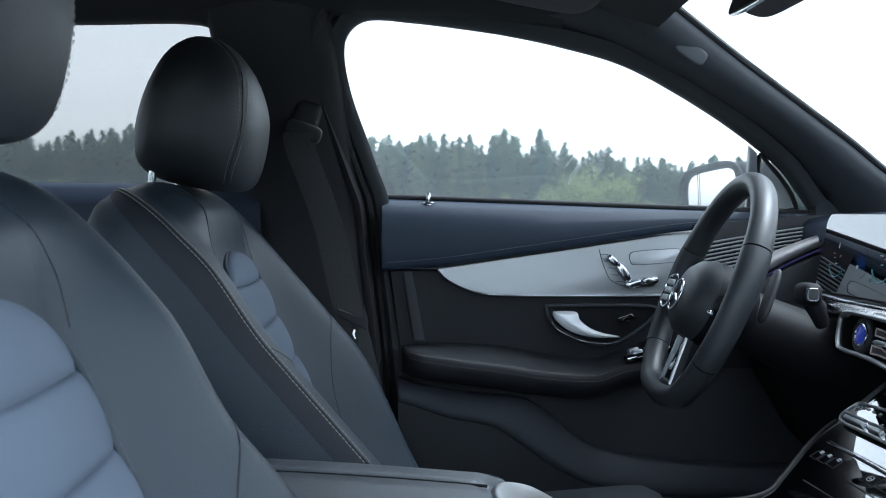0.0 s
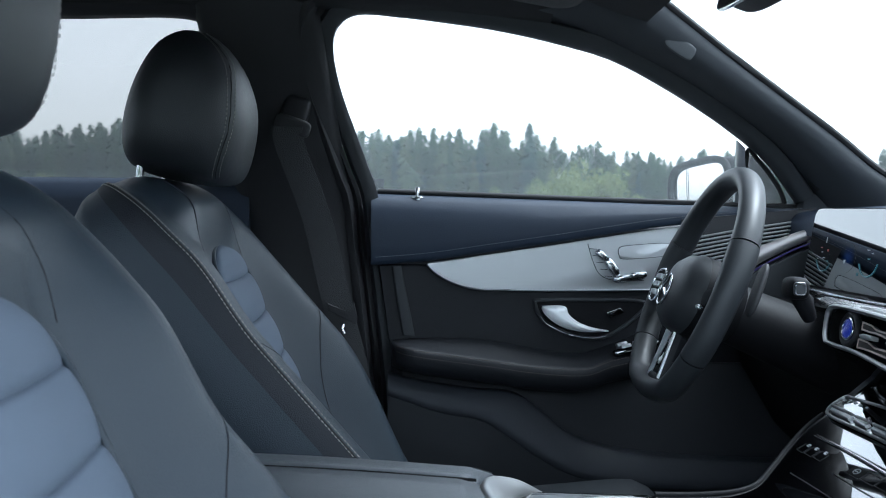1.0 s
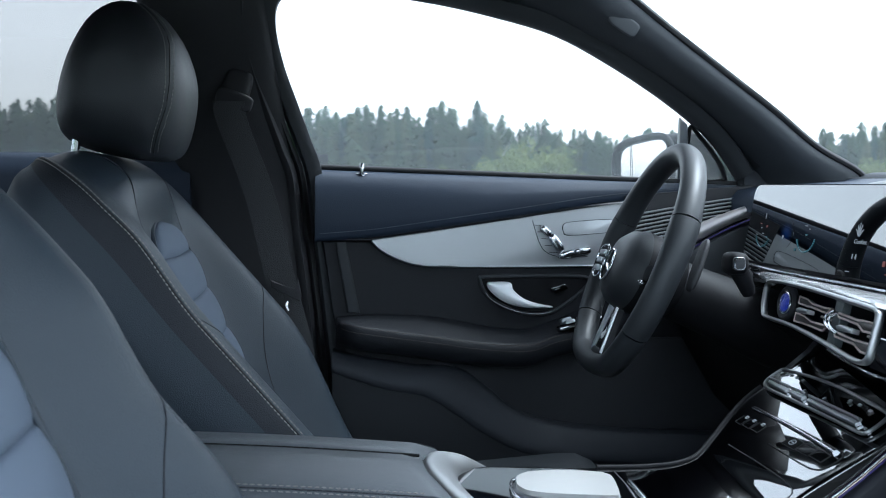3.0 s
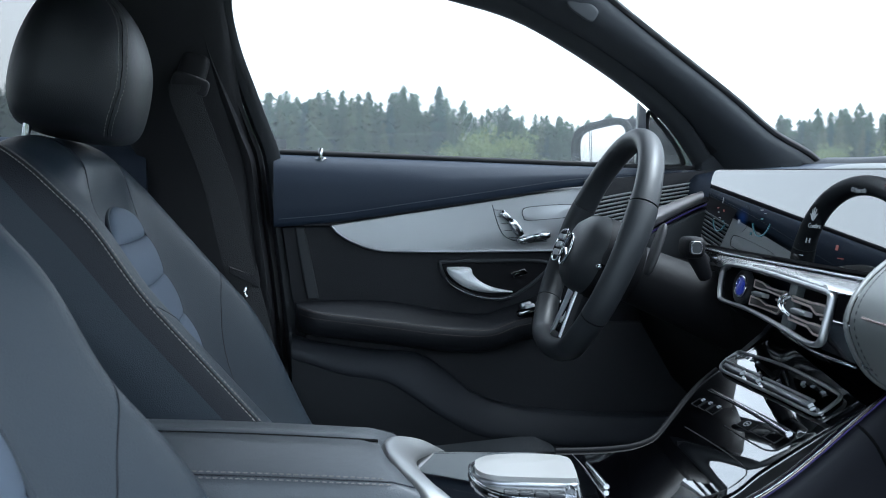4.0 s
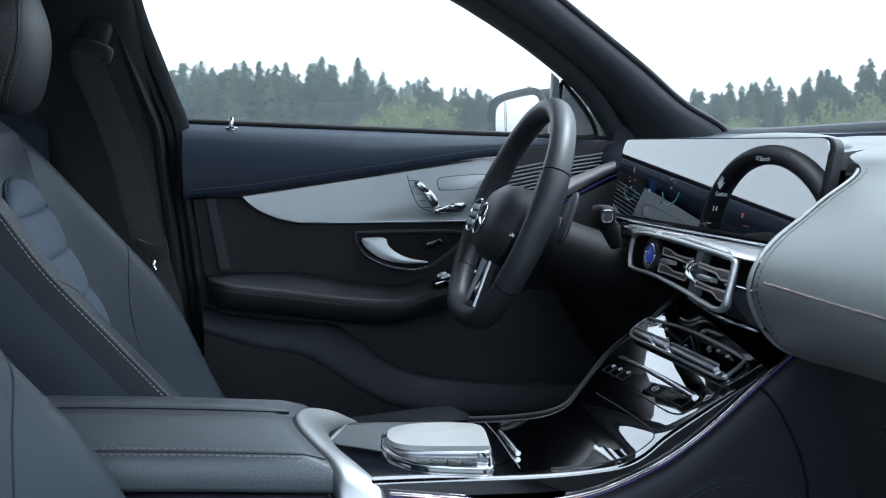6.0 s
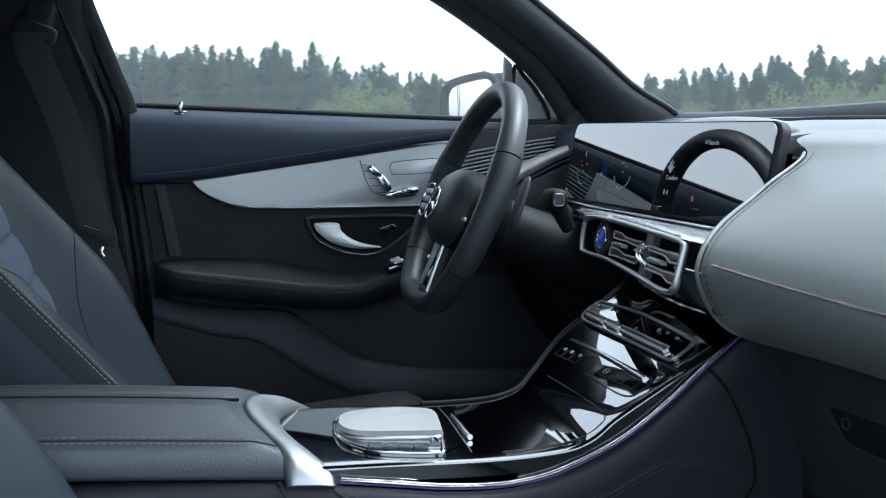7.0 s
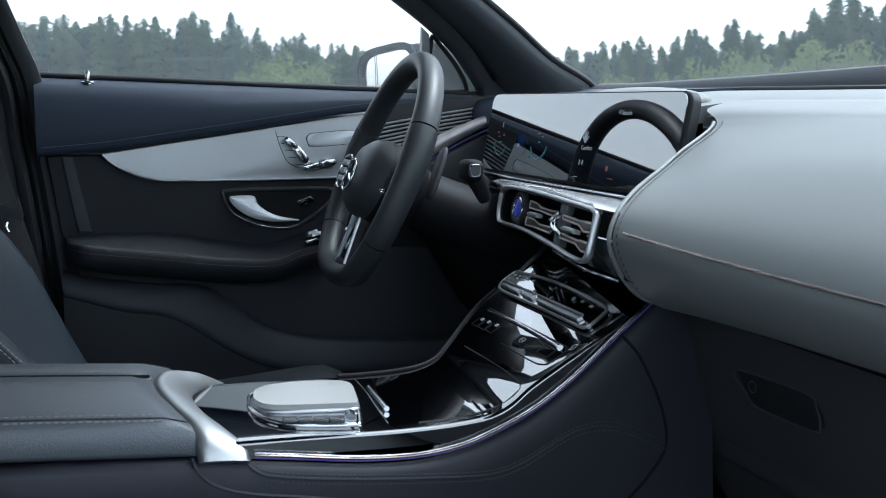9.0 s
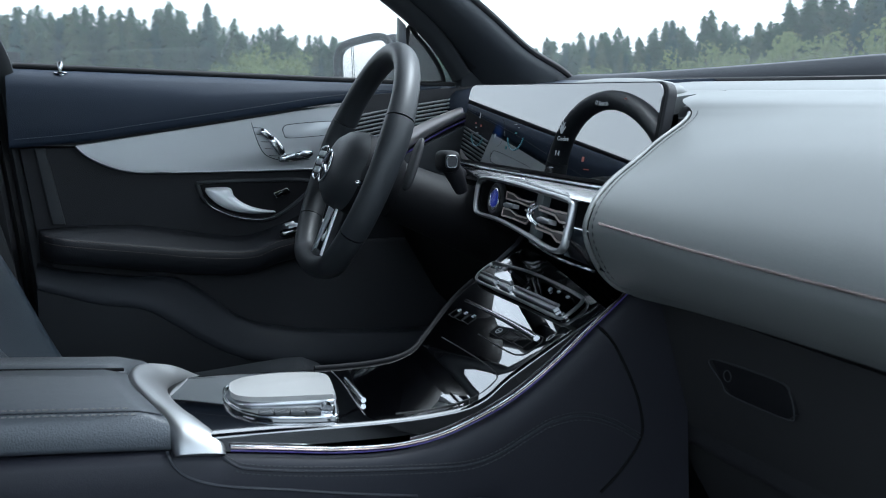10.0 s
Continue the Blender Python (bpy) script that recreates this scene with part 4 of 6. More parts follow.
for sgn in (-1, 1):
    sp = curve_through([WM @ Vector((0.004 - 0.012 * (sgn > 0), sgn * 0.055, -0.010)), WM @ Vector((0.002 - 0.012 * (sgn > 0), sgn * 0.10, -0.008)), WM @ Vector((0.002, sgn * 0.148, -0.006))], 12)
    spoke = part("side_spoke", tube(sp, [0.026 - 0.001 * min(k, 5) if sgn > 0 else 0.013 for k in range(12)], 16, 0.40, up=-WAX), PIANO, wheel, "gloss black switch spoke")
    for dz in (0.012, 0.0, -0.012) if sgn > 0 else ():
        part("switch_key", box(WM @ pose(-0.0205, sgn * 0.116, -0.008 + dz), 0.005, 0.030, 0.0085, 0.0015), ALU, spoke, "silver-edged switch key")
    if sgn > 0:
        part("key_frame", tube(curve_through([WM @ Vector((-0.0205, sgn * (y + 0.016), z - 0.010)) for y, z in ((0.078, 0.024), (0.116, 0.022), (0.124, 0.0), (0.114, -0.020), (0.080, -0.022), (0.072, 0.0))], 30, True), 0.0018, 6, closed=True, up=-WAX), CHROME, spoke, "thin chrome key surround")
    part("shift_paddle", blob(WM @ pose(0.048, sgn * 0.108, 0.022) @ Matrix.Rotation(radians(sgn * 12), 4, "X"), 0.005, 0.013, 0.036, 3), PLASTIC, wheel, "black shift paddle")
# twin lower spoke: silver frame round a dark inlay
part("lower_spoke", slab([WM @ Vector((0.006, y, z)) for y, z in ((-0.022, -0.052), (0.022, -0.052), (0.024, -0.085), (0.031, -0.135), (-0.031, -0.135), (-0.024, -0.085))], -WAX, 0.008, 0.002), PLASTIC, wheel, "black lower spoke body")
part("spoke_frame", tube(curve_through([WM @ Vector((-0.003, y, z)) for y, z in ((0.006, -0.050), (0.012, -0.068), (0.0165, -0.088), (0.0255, -0.131))], 16), [0.0125 - 0.0005 * k for k in range(16)], 12, 0.5, up=-WAX), SPOKE_SILVER, wheel, "silver lower spoke frame", smooth=80)
part("spoke_frame", slab([WM @ Vector((-0.002, y, z)) for y, z in ((-0.020, -0.056), (-0.015, -0.056), (-0.018, -0.086), (-0.024, -0.131), (-0.030, -0.131), (-0.023, -0.086))], -WAX, 0.003, 0.0012), SPOKE_SILVER, wheel, "slim silver lower spoke edge")
part("spoke_inlay", slab([WM @ Vector((-0.002, y, z)) for y, z in ((-0.012, -0.072), (0.006, -0.086), (0.017, -0.130), (-0.021, -0.130))], -WAX, 0.002, 0.001), PIANO, wheel, "gloss black spoke inlay")
part("spoke_cap", blob(WM @ pose(0.002, 0, -0.132), 0.008, 0.030, 0.008, 3), PLASTIC, wheel, "gloss black spoke foot")
part("thumb_key", blob(WM @ pose(-0.004, -0.082, -0.025), 0.005, 0.004, 0.004, 2), CHROME, wheel, "tiny bright thumb key")

column = thing("steering_column", "black steering column shroud with two stalks", "steering column")
rows = []
cx = WAX
c0 = WM.translation
for d, r in ((0.045, 0.042), (0.06, 0.048), (0.10, 0.050), (0.16, 0.054), (0.26, 0.062)):
    rows.append([c0 + cx * d + Vector((0, r * 1.05 * math.cos(a), 0)) + (WM.to_3x3() @ Vector((0, 0, 1))) * (r * 0.85 * math.sin(a) - 0.012) for a in [2 * math.pi * k / 28 for k in range(28)]])
part("shroud", skin(rows, True, False, True), SHROUD, column)
stalk = part("gear_stalk", tube(curve_through([(0.535, 0.30, 1.085), (0.505, 0.25, 1.096), (0.484, 0.21, 1.106)], 10), [0.009, 0.009, 0.009, 0.0095, 0.0095, 0.010, 0.010, 0.0105, 0.011, 0.011], 14), SHROUD, column, "black gear selector stalk")
part("knob", blob(pose(0.479, 0.204, 1.109), 0.0125, 0.020, 0.0135, 3.2), SHROUD, stalk, "black stalk knob")
part("park_key", blob(pose(0.476, 0.184, 1.110), 0.0075, 0.003, 0.0080, 4), PLASTIC_SOFT, stalk, "silver park key on the knob end")
part("key_ring", tube([(0.476 + 0.0062 * math.copysign(abs(math.cos(a)) ** 0.6, math.cos(a)), 0.1815, 1.110 + 0.0068 * math.copysign(abs(math.sin(a)) ** 0.6, math.sin(a))) for a in [2 * math.pi * k / 24 for k in range(24)]], 0.0011, 6, closed=True, up=(0, 1, 0)), CHROME, stalk, "bright ring round the park key")
part("stalk_foot", tube(curve_through([(0.486, 0.215, 1.103), (0.497, 0.220, 1.088), (0.507, 0.226, 1.070)], 8), [0.011, 0.0112, 0.0112, 0.011, 0.0105, 0.010, 0.009, 0.008], 12), SHROUD, column)
part("indicator_stalk", tube([(0.46, 0.43, 1.095), (0.46, 0.52, 1.10)], 0.009), PLASTIC, column)

# ---- dashboard ----
dash = thing("dashboard", "dashboard with grey leather passenger side and navy driver side", "dashboard")


def dash_x(y):
    """Where the windscreen foot lies at y."""
    return 0.90 + 0.19 * (1 - (y / 0.70) ** 2)


# passenger side: a big rolled leather body whose left end sweeps forward
def wing_edge(s):
    pts = [(0.60, -0.165, 1.010), (0.525, -0.168, 1.012), (0.488, -0.168, 1.028), (0.461, -0.176, 1.066), (0.468, -0.168, 1.090), (0.500, -0.143, 1.110), (0.55, -0.104, 1.126), (0.60, -0.071, 1.145), (0.648, -0.043, 1.163), (0.670, -0.020, 1.174), (0.70, 0.04, 1.186), (0.80, 0.12, 1.197)]
    return curve_through(pts, s)


def wing_rows():
    NS, NL = 44, 28
    edge = wing_edge(NS)
    far = curve_through([(a, -0.72, b) for a, b in ((0.60, 1.022), (0.535, 1.020), (0.492, 1.032), (0.459, 1.064), (0.461, 1.085), (0.487, 1.112), (0.545, 1.147), (0.60, 1.165), (0.645, 1.176), (0.67, 1.181), (0.70, 1.186), (0.80, 1.197))], NS)
    rows = []
    for a, b in zip(edge, far):
        r = []
        for k in range(NL):
            f = (k / (NL - 1))
            g = 1 - (1 - f) ** 1.35
            p = a.lerp(b, f)
            # the far shape is reached quickly
            h = 1 - (1 - f) ** 4.0
            p.x = a.x + (b.x - a.x) * h
            p.z = a.z + (b.z - a.z) * h
            r.append(p)
        rows.append(r)
    return rows


wrows = wing_rows()
wing = part("passenger_wing", sheet(wrows, 0.012, (0.6, 0, -0.4)), GREY_LEATHER, dash, "grey leather rolled passenger wing", smooth=80)
part("edge_welt", tube([p + Vector((-0.001, 0.004, 0)) for p in wing_edge(60)[4:48]], 0.0022, 8), GREY_LEATHER, dash)
part("stitching", stitches([r[0].lerp(r[1], 0.42) + Vector((-0.0008, 0, 0.0008)) for r in wrows[8:36]], 0.004, 0.003, 0.0006), LEATHER, dash, "dark stitches along the wing edge")
seam_row = min(wrows[8:22], key=lambda r: abs(r[0].z - 1.082))
part("trim_line", tube([p + Vector((-0.0012, 0, 0.002)) for p in seam_row[1:]], 0.0011, 8), ROSE, dash, "rose-gold trim line along the seam")
# dash top to the windscreen
rows = []
for i in range(30):
    y = -0.72 + 1.40 * i / 29
    xe = dash_x(max(-0.69, min(0.69, y)))
    rows.append([Vector((x, y, z)) for x, z in ((0.76, 1.188), (0.80, 1.1975), (0.86, 1.2055), (xe - 0.09, 1.212), (xe - 0.05, 1.212), (xe - 0.03, 1.206))])
part("top_pad", sheet([[p for p in r] for r in rows], 0.02, (0, 0, -1)), GREY_LEATHER, dash, "grey leather dash top")
part("top_groove", tube([Vector((dash_x(max(-0.69, min(0.69, y))) - 0.045, y, 1.213)) for y in [-0.70 + 1.38 * i / 40 for i in range(41)]], 0.006, 8), RUBBER, dash, "dark gap along the windscreen foot")
rows = []
for i in range(41):
    y = -0.70 + 1.38 * i / 40
    xe = dash_x(max(-0.69, min(0.69, y)))
    up = max(-0.008, min(0.013, 0.045 * (0.44 - y)))
    rows.append([Vector((xe - 0.035, y, 1.206)), Vector((xe - 0.022, y, 1.222 + 0.5 * up)), Vector((xe - 0.008, y, 1.232 + up)), Vector((xe + 0.01, y, 1.236 + up)), Vector((xe + 0.03, y, 1.228 + up)), Vector((xe + 0.03, y, 1.19)), Vector((xe - 0.035, y, 1.19))])
part("cowl", skin(rows, True, False, True), COWL, dash, "dark navy strip along the windscreen foot")
bm = bmesh.new()
for k in range(26):
    y = -0.12 - k * 0.0085
    box_into(bm, pose(dash_x(y) - 0.085, y, 1.2165), 0.016, 0.004, 0.002)
part("defrost_slots", bm, PLASTIC, dash, "row of small dark defroster slots")
# top behind the display: navy on the driver's side, grey towards the middle
for y0, y1, mt, tx in ((0.37, 0.72, NAVY, "navy leather driver-side dash top"), (0.09, 0.37, GREY_LEATHER, "grey leather dash top behind the display")):
    rows = []
    for i in range(12):
        y = y0 + (y1 - y0) * i / 11
        x0 = 0.672 + 0.02 * max(0, 0.460 - y)
        low = 0.014 if mt is GREY_LEATHER else 0.0
        rows.append([Vector((x, y, z)) for x, z in ((x0, 1.180 - low), (x0 + 0.015, 1.196 - low), (x0 + 0.05, 1.203 - low), (0.862, 1.213 - low * 0.6), (dash_x(min(0.69, y)) - 0.05, 1.217 - low * 0.4))])
    part("driver_top", sheet(rows, 0.02, (0, 0, -1)), mt, dash, tx)
part("core", box(pose(0.775, -0.03, 1.10), 0.17, 0.14, 0.16, 0.01), PLASTIC, dash)
part("binnacle_hood", blob(pose(0.745, 0.25, 1.193), 0.06, 0.12, 0.020, 2.3), GREY_LEATHER, dash, "low grey hump behind the display")
part("core", box(pose(0.90, 0, 0.93), 0.20, 1.36, 0.48, 0.01), PLASTIC, dash, "black dashboard core")
part("core", box(pose(0.70, -0.40, 0.98), 0.20, 0.62, 0.26, 0.01), PLASTIC, dash)
part("core", box(pose(0.69, -0.03, 0.99), 0.16, 0.28, 0.18, 0.01), RUBBER, dash)
# lower body
rows = []
for i in range(24):
    y = -0.72 + 0.60 * i / 23
    rows.append([Vector((x, y, z)) for x, z in ((0.56, 1.00), (0.565, 0.985), (0.575, 0.95), (0.59, 0.90), (0.62, 0.82), (0.68, 0.72), (0.78, 0.62))])
part("glove_box", sheet(rows, 0.03, (1, 0, 0)), RUBBER, dash, "dark glove box front", smooth=70)
latch = [(-0.206, 0.958), (-0.295, 0.962), (-0.308, 0.955), (-0.314, 0.940), (-0.306, 0.934), (-0.236, 0.933), (-0.222, 0.941)]
gh = part("glove_box_handle", slab([Vector((0.5755, y, z)) for y, z in latch], (-1, 0, 0), 0.004, 0.0004), SHROUD, dash, "recessed gloss black glove box latch")
part("latch_rim", tube(curve_through([Vector((0.571, y, z)) for y, z in latch], 50, True), 0.0006, 6, closed=True), PLASTIC_SOFT, gh)
part("latch_lock", tube([Vector((0.5705, -0.230 + 0.005 * math.cos(a), 0.949 + 0.005 * math.sin(a))) for a in [2 * math.pi * k / 20 for k in range(20)]], 0.0005, 6, closed=True), PLASTIC_SOFT, gh, "small round lock")
# driver knee area, black
rows = []
for i in range(12):
    y = 0.16 + 0.55 * i / 11
    rows.append([Vector((x, y, z)) for x, z in ((0.60, 1.06), (0.58, 1.02), (0.60, 0.94), (0.66, 0.84), (0.80, 0.70))])
part("knee_panel", sheet(rows, 0.03, (1, 0, 0)), KNEE, dash, "black knee panel under the wheel")

# wide display
SA, SB = Vector((0.643, 0.517, 0)), Vector((0.654, 0.006, 0))
s_dir = (SB - SA).normalized()
s_nrm = Vector((s_dir.y, -s_dir.x, 0))
if s_nrm.x > 0:
    s_nrm = -s_nrm


def scr(u, v, d=0.0):
    """u metres along the display from its driver end, v metres up, d towards the seats."""
    lean = radians(10.0)
    u, v = u * 1.04, 0.118 + (v - 0.118) * 1.04
    return SA + s_dir * u + Vector((0, 0, 1.2033 + (v - 0.118) * math.cos(lean) + d * math.sin(lean))) + s_nrm * (d * math.cos(lean) - (v - 0.118) * math.sin(lean))


SL = (SB - SA).length / 1.04
FACE = s_nrm * math.cos(radians(10.0)) + Vector((0, 0, math.sin(radians(10.0))))


def rounded(u0, v0, u1, v1, r, d, n=6):
    out = []
    for cu, cv, a0 in ((u1 - r, v1 - r, 0), (u0 + r, v1 - r, 90), (u0 + r, v0 + r, 180), (u1 - r, v0 + r, 270)):
        for k in range(n + 1):
            a = radians(a0 + 90 * k / n)
            out.append(scr(cu + r * math.cos(a), cv + r * math.sin(a), d))
    return out


display = thing("display_screen", "wide glossy dashboard display showing dials, reflecting the wheel", "screen")
part("housing", slab(rounded(-0.003, 0.005, SL + 0.005, 0.120, 0.016, -0.013), FACE, 0.011, 0.002), PLASTIC, display, "black display housing")
glass = part("glass", slab(rounded(0, 0.008, SL, 0.118, 0.014, -0.002), FACE, 0.004, 0.0), SCREEN, display, "glossy black screen glass", smooth=10)
lit_cyan = material("screen_cyan", (0.0156, 0.0468, 0.0624), 0.3, emit=(0.10, 0.5, 0.6), glow=0.0234, var=0)
lit_white = material("screen_white", (0.0468, 0.0468, 0.0468), 0.3, emit=(0.75, 0.8, 0.85), glow=0.039, var=0)
lit_red = material("screen_red", (0.078, 0.0156, 0.0078), 0.3, emit=(0.8, 0.12, 0.08), glow=0.0234, var=0)

# soft blue glow of the instrument picture
glow_at = scr(0.119, 0.052, 0.0022)
lit_glow = material("screen_glow", (0.0008, 0.001, 0.0016), 0.02, coat=0.9, var=0.0, emit=(0.05, 0.14, 0.55), glow=0.02)
gn = lit_glow.node_tree
g_pos = gn.nodes.new("ShaderNodeNewGeometry")
g_dist = gn.nodes.new("ShaderNodeVectorMath")
g_dist.operation = "DISTANCE"
g_dist.inputs[1].default_value = glow_at
g_fall = gn.nodes.new("ShaderNodeMapRange")
g_fall.interpolation_type = "SMOOTHSTEP"
g_fall.inputs["From Min"].default_value, g_fall.inputs["From Max"].default_value = 0.0, 0.020
g_fall.inputs["To Min"].default_value, g_fall.inputs["To Max"].default_value = 0.022, 0.0
gn.links.new(g_pos.outputs["Position"], g_dist.inputs[0])
gn.links.new(g_dist.outputs["Value"], g_fall.inputs["Value"])
gn.links.new(g_fall.outputs["Result"], gn.nodes["Principled BSDF"].inputs["Emission Strength"])
part("screen_glow", slab([scr(0.119 + 0.020 * math.cos(a), 0.052 + 0.020 * math.sin(a), 0.0020) for a in [2 * math.pi * k / 40 for k in range(40)]], FACE, 0.0002, 0), lit_glow, display, "soft blue instrument glow", smooth=10)


def dial(u, v, r, a0, a1, mat, th=0.0012):
    pts = [scr(u * 1.05 + r * math.cos(radians(a)), v + r * math.sin(radians(a)), 0.0025) for a in [a0 + (a1 - a0) * k / 30 for k in range(31)]]
    return part("dial_arc", tube(pts, th, 5), mat, display)


dial(0.050, 0.052, 0.022, 200, 330, lit_cyan, 0.0007)
dial(0.166, 0.054, 0.024, 200, 345, lit_cyan, 0.0009)


def mark(u, v, w, h, mat, name="screen_mark"):
    u *= 1.05
    return part(name, slab([scr(u, v, 0.002), scr(u + w, v, 0.002), scr(u + w, v + h, 0.002), scr(u, v + h, 0.002)], FACE, 0.0006, 0), mat, display)


for u, v, w, h, mt in ((0.104, 0.044, 0.005, 0.005, lit_white), (0.048, 0.070, 0.002, 0.008, lit_white), (0.040, 0.056, 0.004, 0.0015, lit_white), (0.046, 0.048, 0.006, 0.0015, lit_white), (0.163, 0.052, 0.006, 0.002, lit_cyan),
                       (0.158, 0.064, 0.008, 0.0012, lit_white), (0.036, 0.062, 0.005, 0.0016, lit_red), (0.055, 0.058, 0.004, 0.003, lit_red), (0.030, 0.046, 0.004, 0.0014, lit_white), (0.058, 0.044, 0.005, 0.0014, lit_cyan), (0.170, 0.060, 0.005, 0.0012, lit_white), (0.142, 0.030, 0.004, 0.004, lit_cyan), (0.276, 0.030, 0.0018, 0.006, lit_white), (0.283, 0.030, 0.0018, 0.006, lit_white), (0.281, 0.032, 0.004, 0.001, lit_white),
                       (0.268, 0.014, 0.009, 0.0012, lit_white), (0.402, 0.100, 0.004, 0.0014, lit_red), (0.338, 0.026, 0.005, 0.006, lit_red), (0.345, 0.017, 0.012, 0.0012, lit_red), (0.412, 0.013, 0.009, 0.0012, lit_white)):
    mark(u, v, w, h, mt)


def lettering(words, u, v, size):
    """Words on the display in the built-in font."""
    cu = bpy.data.curves.new("lettering", "FONT")
    cu.body, cu.size, cu.extrude = words, size, 0.0002
    tmp = new("lettering", cu)
    bpy.context.view_layer.update()
    me = bpy.data.meshes.new_from_object(tmp.evaluated_get(bpy.context.evaluated_depsgraph_get()))
    bpy.data.objects.remove(tmp)
    bm = bmesh.new()
    bm.from_mesh(me)
    for vert in bm.verts:
        vert.co = scr(u + vert.co.x, v + vert.co.y, 0.0026 + vert.co.z)
    return part("lettering", bm, lit_white, display)


lettering("Search", 0.370, 0.0925, 0.0075)
lettering("Comfort", 0.289, 0.0485, 0.0075)
part("search_sign", tube([scr(0.365 + 0.0022 * math.cos(a), 0.0958 + 0.0022 * math.sin(a), 0.0025) for a in [2 * math.pi * k / 14 for k in range(14)]], 0.0004, 4, closed=True), lit_white, display)
# seat-shaped climate symbol on the display
bm = bmesh.new()
for k in range(5):
    a = radians(30 + 30 * k)
    tube_into(bm, [scr(0.296, 0.058, 0.0022), scr(0.296 + 0.009 * math.cos(a), 0.058 + 0.015 * math.sin(a), 0.0022)], [0.0022, 0.0008], 5, 0.3, up=FACE)
part("screen_mark", bm, lit_white, display)

bm = bmesh.new()
for k in range(5):
    tube_into(bm, [(0.690, 0.030, 1.140 + 0.006 * k), (0.668, -0.030, 1.142 + 0.006 * k)], 0.0022, 6)
part("end_vent_ribs", bm, PLASTIC_SOFT, dash, "small dark ribbed end vent")
# chrome strip and shelf under the display
strip = curve_through([scr(0.014, 0.003, 0.006), scr(0.12, 0.000, 0.008), scr(0.26, 0.000, 0.008), scr(0.44, 0.000, 0.008)], 30)
part("chrome_strip", tube(strip, 0.0018, 8), CHROME, dash, "thin chrome strip under the display")
part("shelf", sheet([[scr(u, 0.004, -0.02), scr(u, 0.001, 0.004), scr(u, -0.004, 0.009)] for u in [0.46 * k / 10 for k in range(11)]], 0.012, (0, 0, -1)), PIANO, dash, "gloss black ledge below the display")

# centre vents: satin ring round a dark recess with dog-bone slats
VL, VR = Vector((0.535, 0.215, 1.073)), Vector((0.462, -0.128, 1.068))
v_dir = (VR - VL).normalized()
v_nrm = v_dir.cross(Vector((0.25, 0, 0.97))).normalized()
if v_nrm.x > 0:
    v_nrm = -v_nrm
v_up = v_nrm.cross(v_dir)
if v_up.z < 0:
    v_up = -v_up


def vp(u, v, d=0.0):
    """u metres along the vents towards the passenger, v up, d towards the seats."""
    return VL + v_dir * u + v_up * v + v_nrm * d


RING = [(-0.041, 0.005), (-0.003, 0.0134), (0.128, 0.0205), (0.243, 0.0243), (0.331, 0.0268), (0.352, 0.0262), (0.358, 0.021), (0.3631, -0.0013), (0.362, -0.015), (0.349, -0.020), (0.317, -0.0221), (0.233, -0.0223), (0.116, -0.0248), (0.004, -0.0315), (-0.020, -0.029), (-0.036, -0.0135)]
ring = curve_through([vp(u, v) for u, v in RING], 130, True)
vents = part("vent_box", slab([p - v_nrm * 0.055 for p in ring], v_nrm, 0.010, 0), VENT_DARK, dash, "dark centre vent box")
part("vent_throat", skin([[p - v_nrm * 0.055 for p in ring], [p - v_nrm * 0.030 for p in ring], [p - v_nrm * 0.002 for p in ring]], True), VENT_DARK, vents, "dark vent throat")
part("vent_surround", tube(ring, 0.0026, 12, 1.6, closed=True, up=v_nrm), BEZEL, vents, "satin aluminium vent surround")
rows = []
for f in (0.0, 0.25, 0.5, 0.75, 1.0):
    rows.append([vp(0.3605 + 0.0068 * math.sin(math.pi * f) + 0.065 * g, 0.0285 + (-0.0495 * f) + 0.010 * g * (1 - f) - 0.006 * g * f, -0.003 - 0.062 * g) for g in (0.0, 0.05, 0.3, 0.65, 1.0)])
part("gloss_end_panel", sheet(rows, 0.006, -v_nrm), PIANO, vents, "gloss black end panel beside the vents")
part("vent_under", skin([[p - v_nrm * 0.004 + v_up * -0.003 for p in curve_through([vp(u, v) for u, v in ((-0.036, -0.018), (0.004, -0.0325), (0.116, -0.026), (0.233, -0.0235), (0.317, -0.0235), (0.365, -0.024))], 30)],
                        [p - v_nrm * 0.05 + Vector((0, 0, -0.028)) for p in curve_through([vp(u, v) for u, v in ((-0.036, -0.018), (0.004, -0.0325), (0.116, -0.026), (0.233, -0.0235), (0.317, -0.0235), (0.365, -0.024))], 30)]]), PIANO, vents, "gloss black underside of the vent panel")
part("vent_sill", tube(curve_through([vp(0.24, -0.0275, -0.004), vp(0.308, -0.0275, -0.004), vp(0.361, -0.0258, -0.004), vp(0.385, -0.0262, -0.026)], 30), 0.0013, 8), CHROME, vents, "thin chrome line below the vents")
HOOD = [(-0.044, 0.009), (-0.030, 0.0135), (-0.008, 0.0175), (0.125, 0.0245), (0.240, 0.0285), (0.329, 0.0310), (0.356, 0.0318)]
front = curve_through([vp(u, v, 0.001) for u, v in HOOD] + [vp(0.385, 0.0345, -0.024), vp(0.420, 0.0375, -0.058)], 40)
rows, ledge = [], []
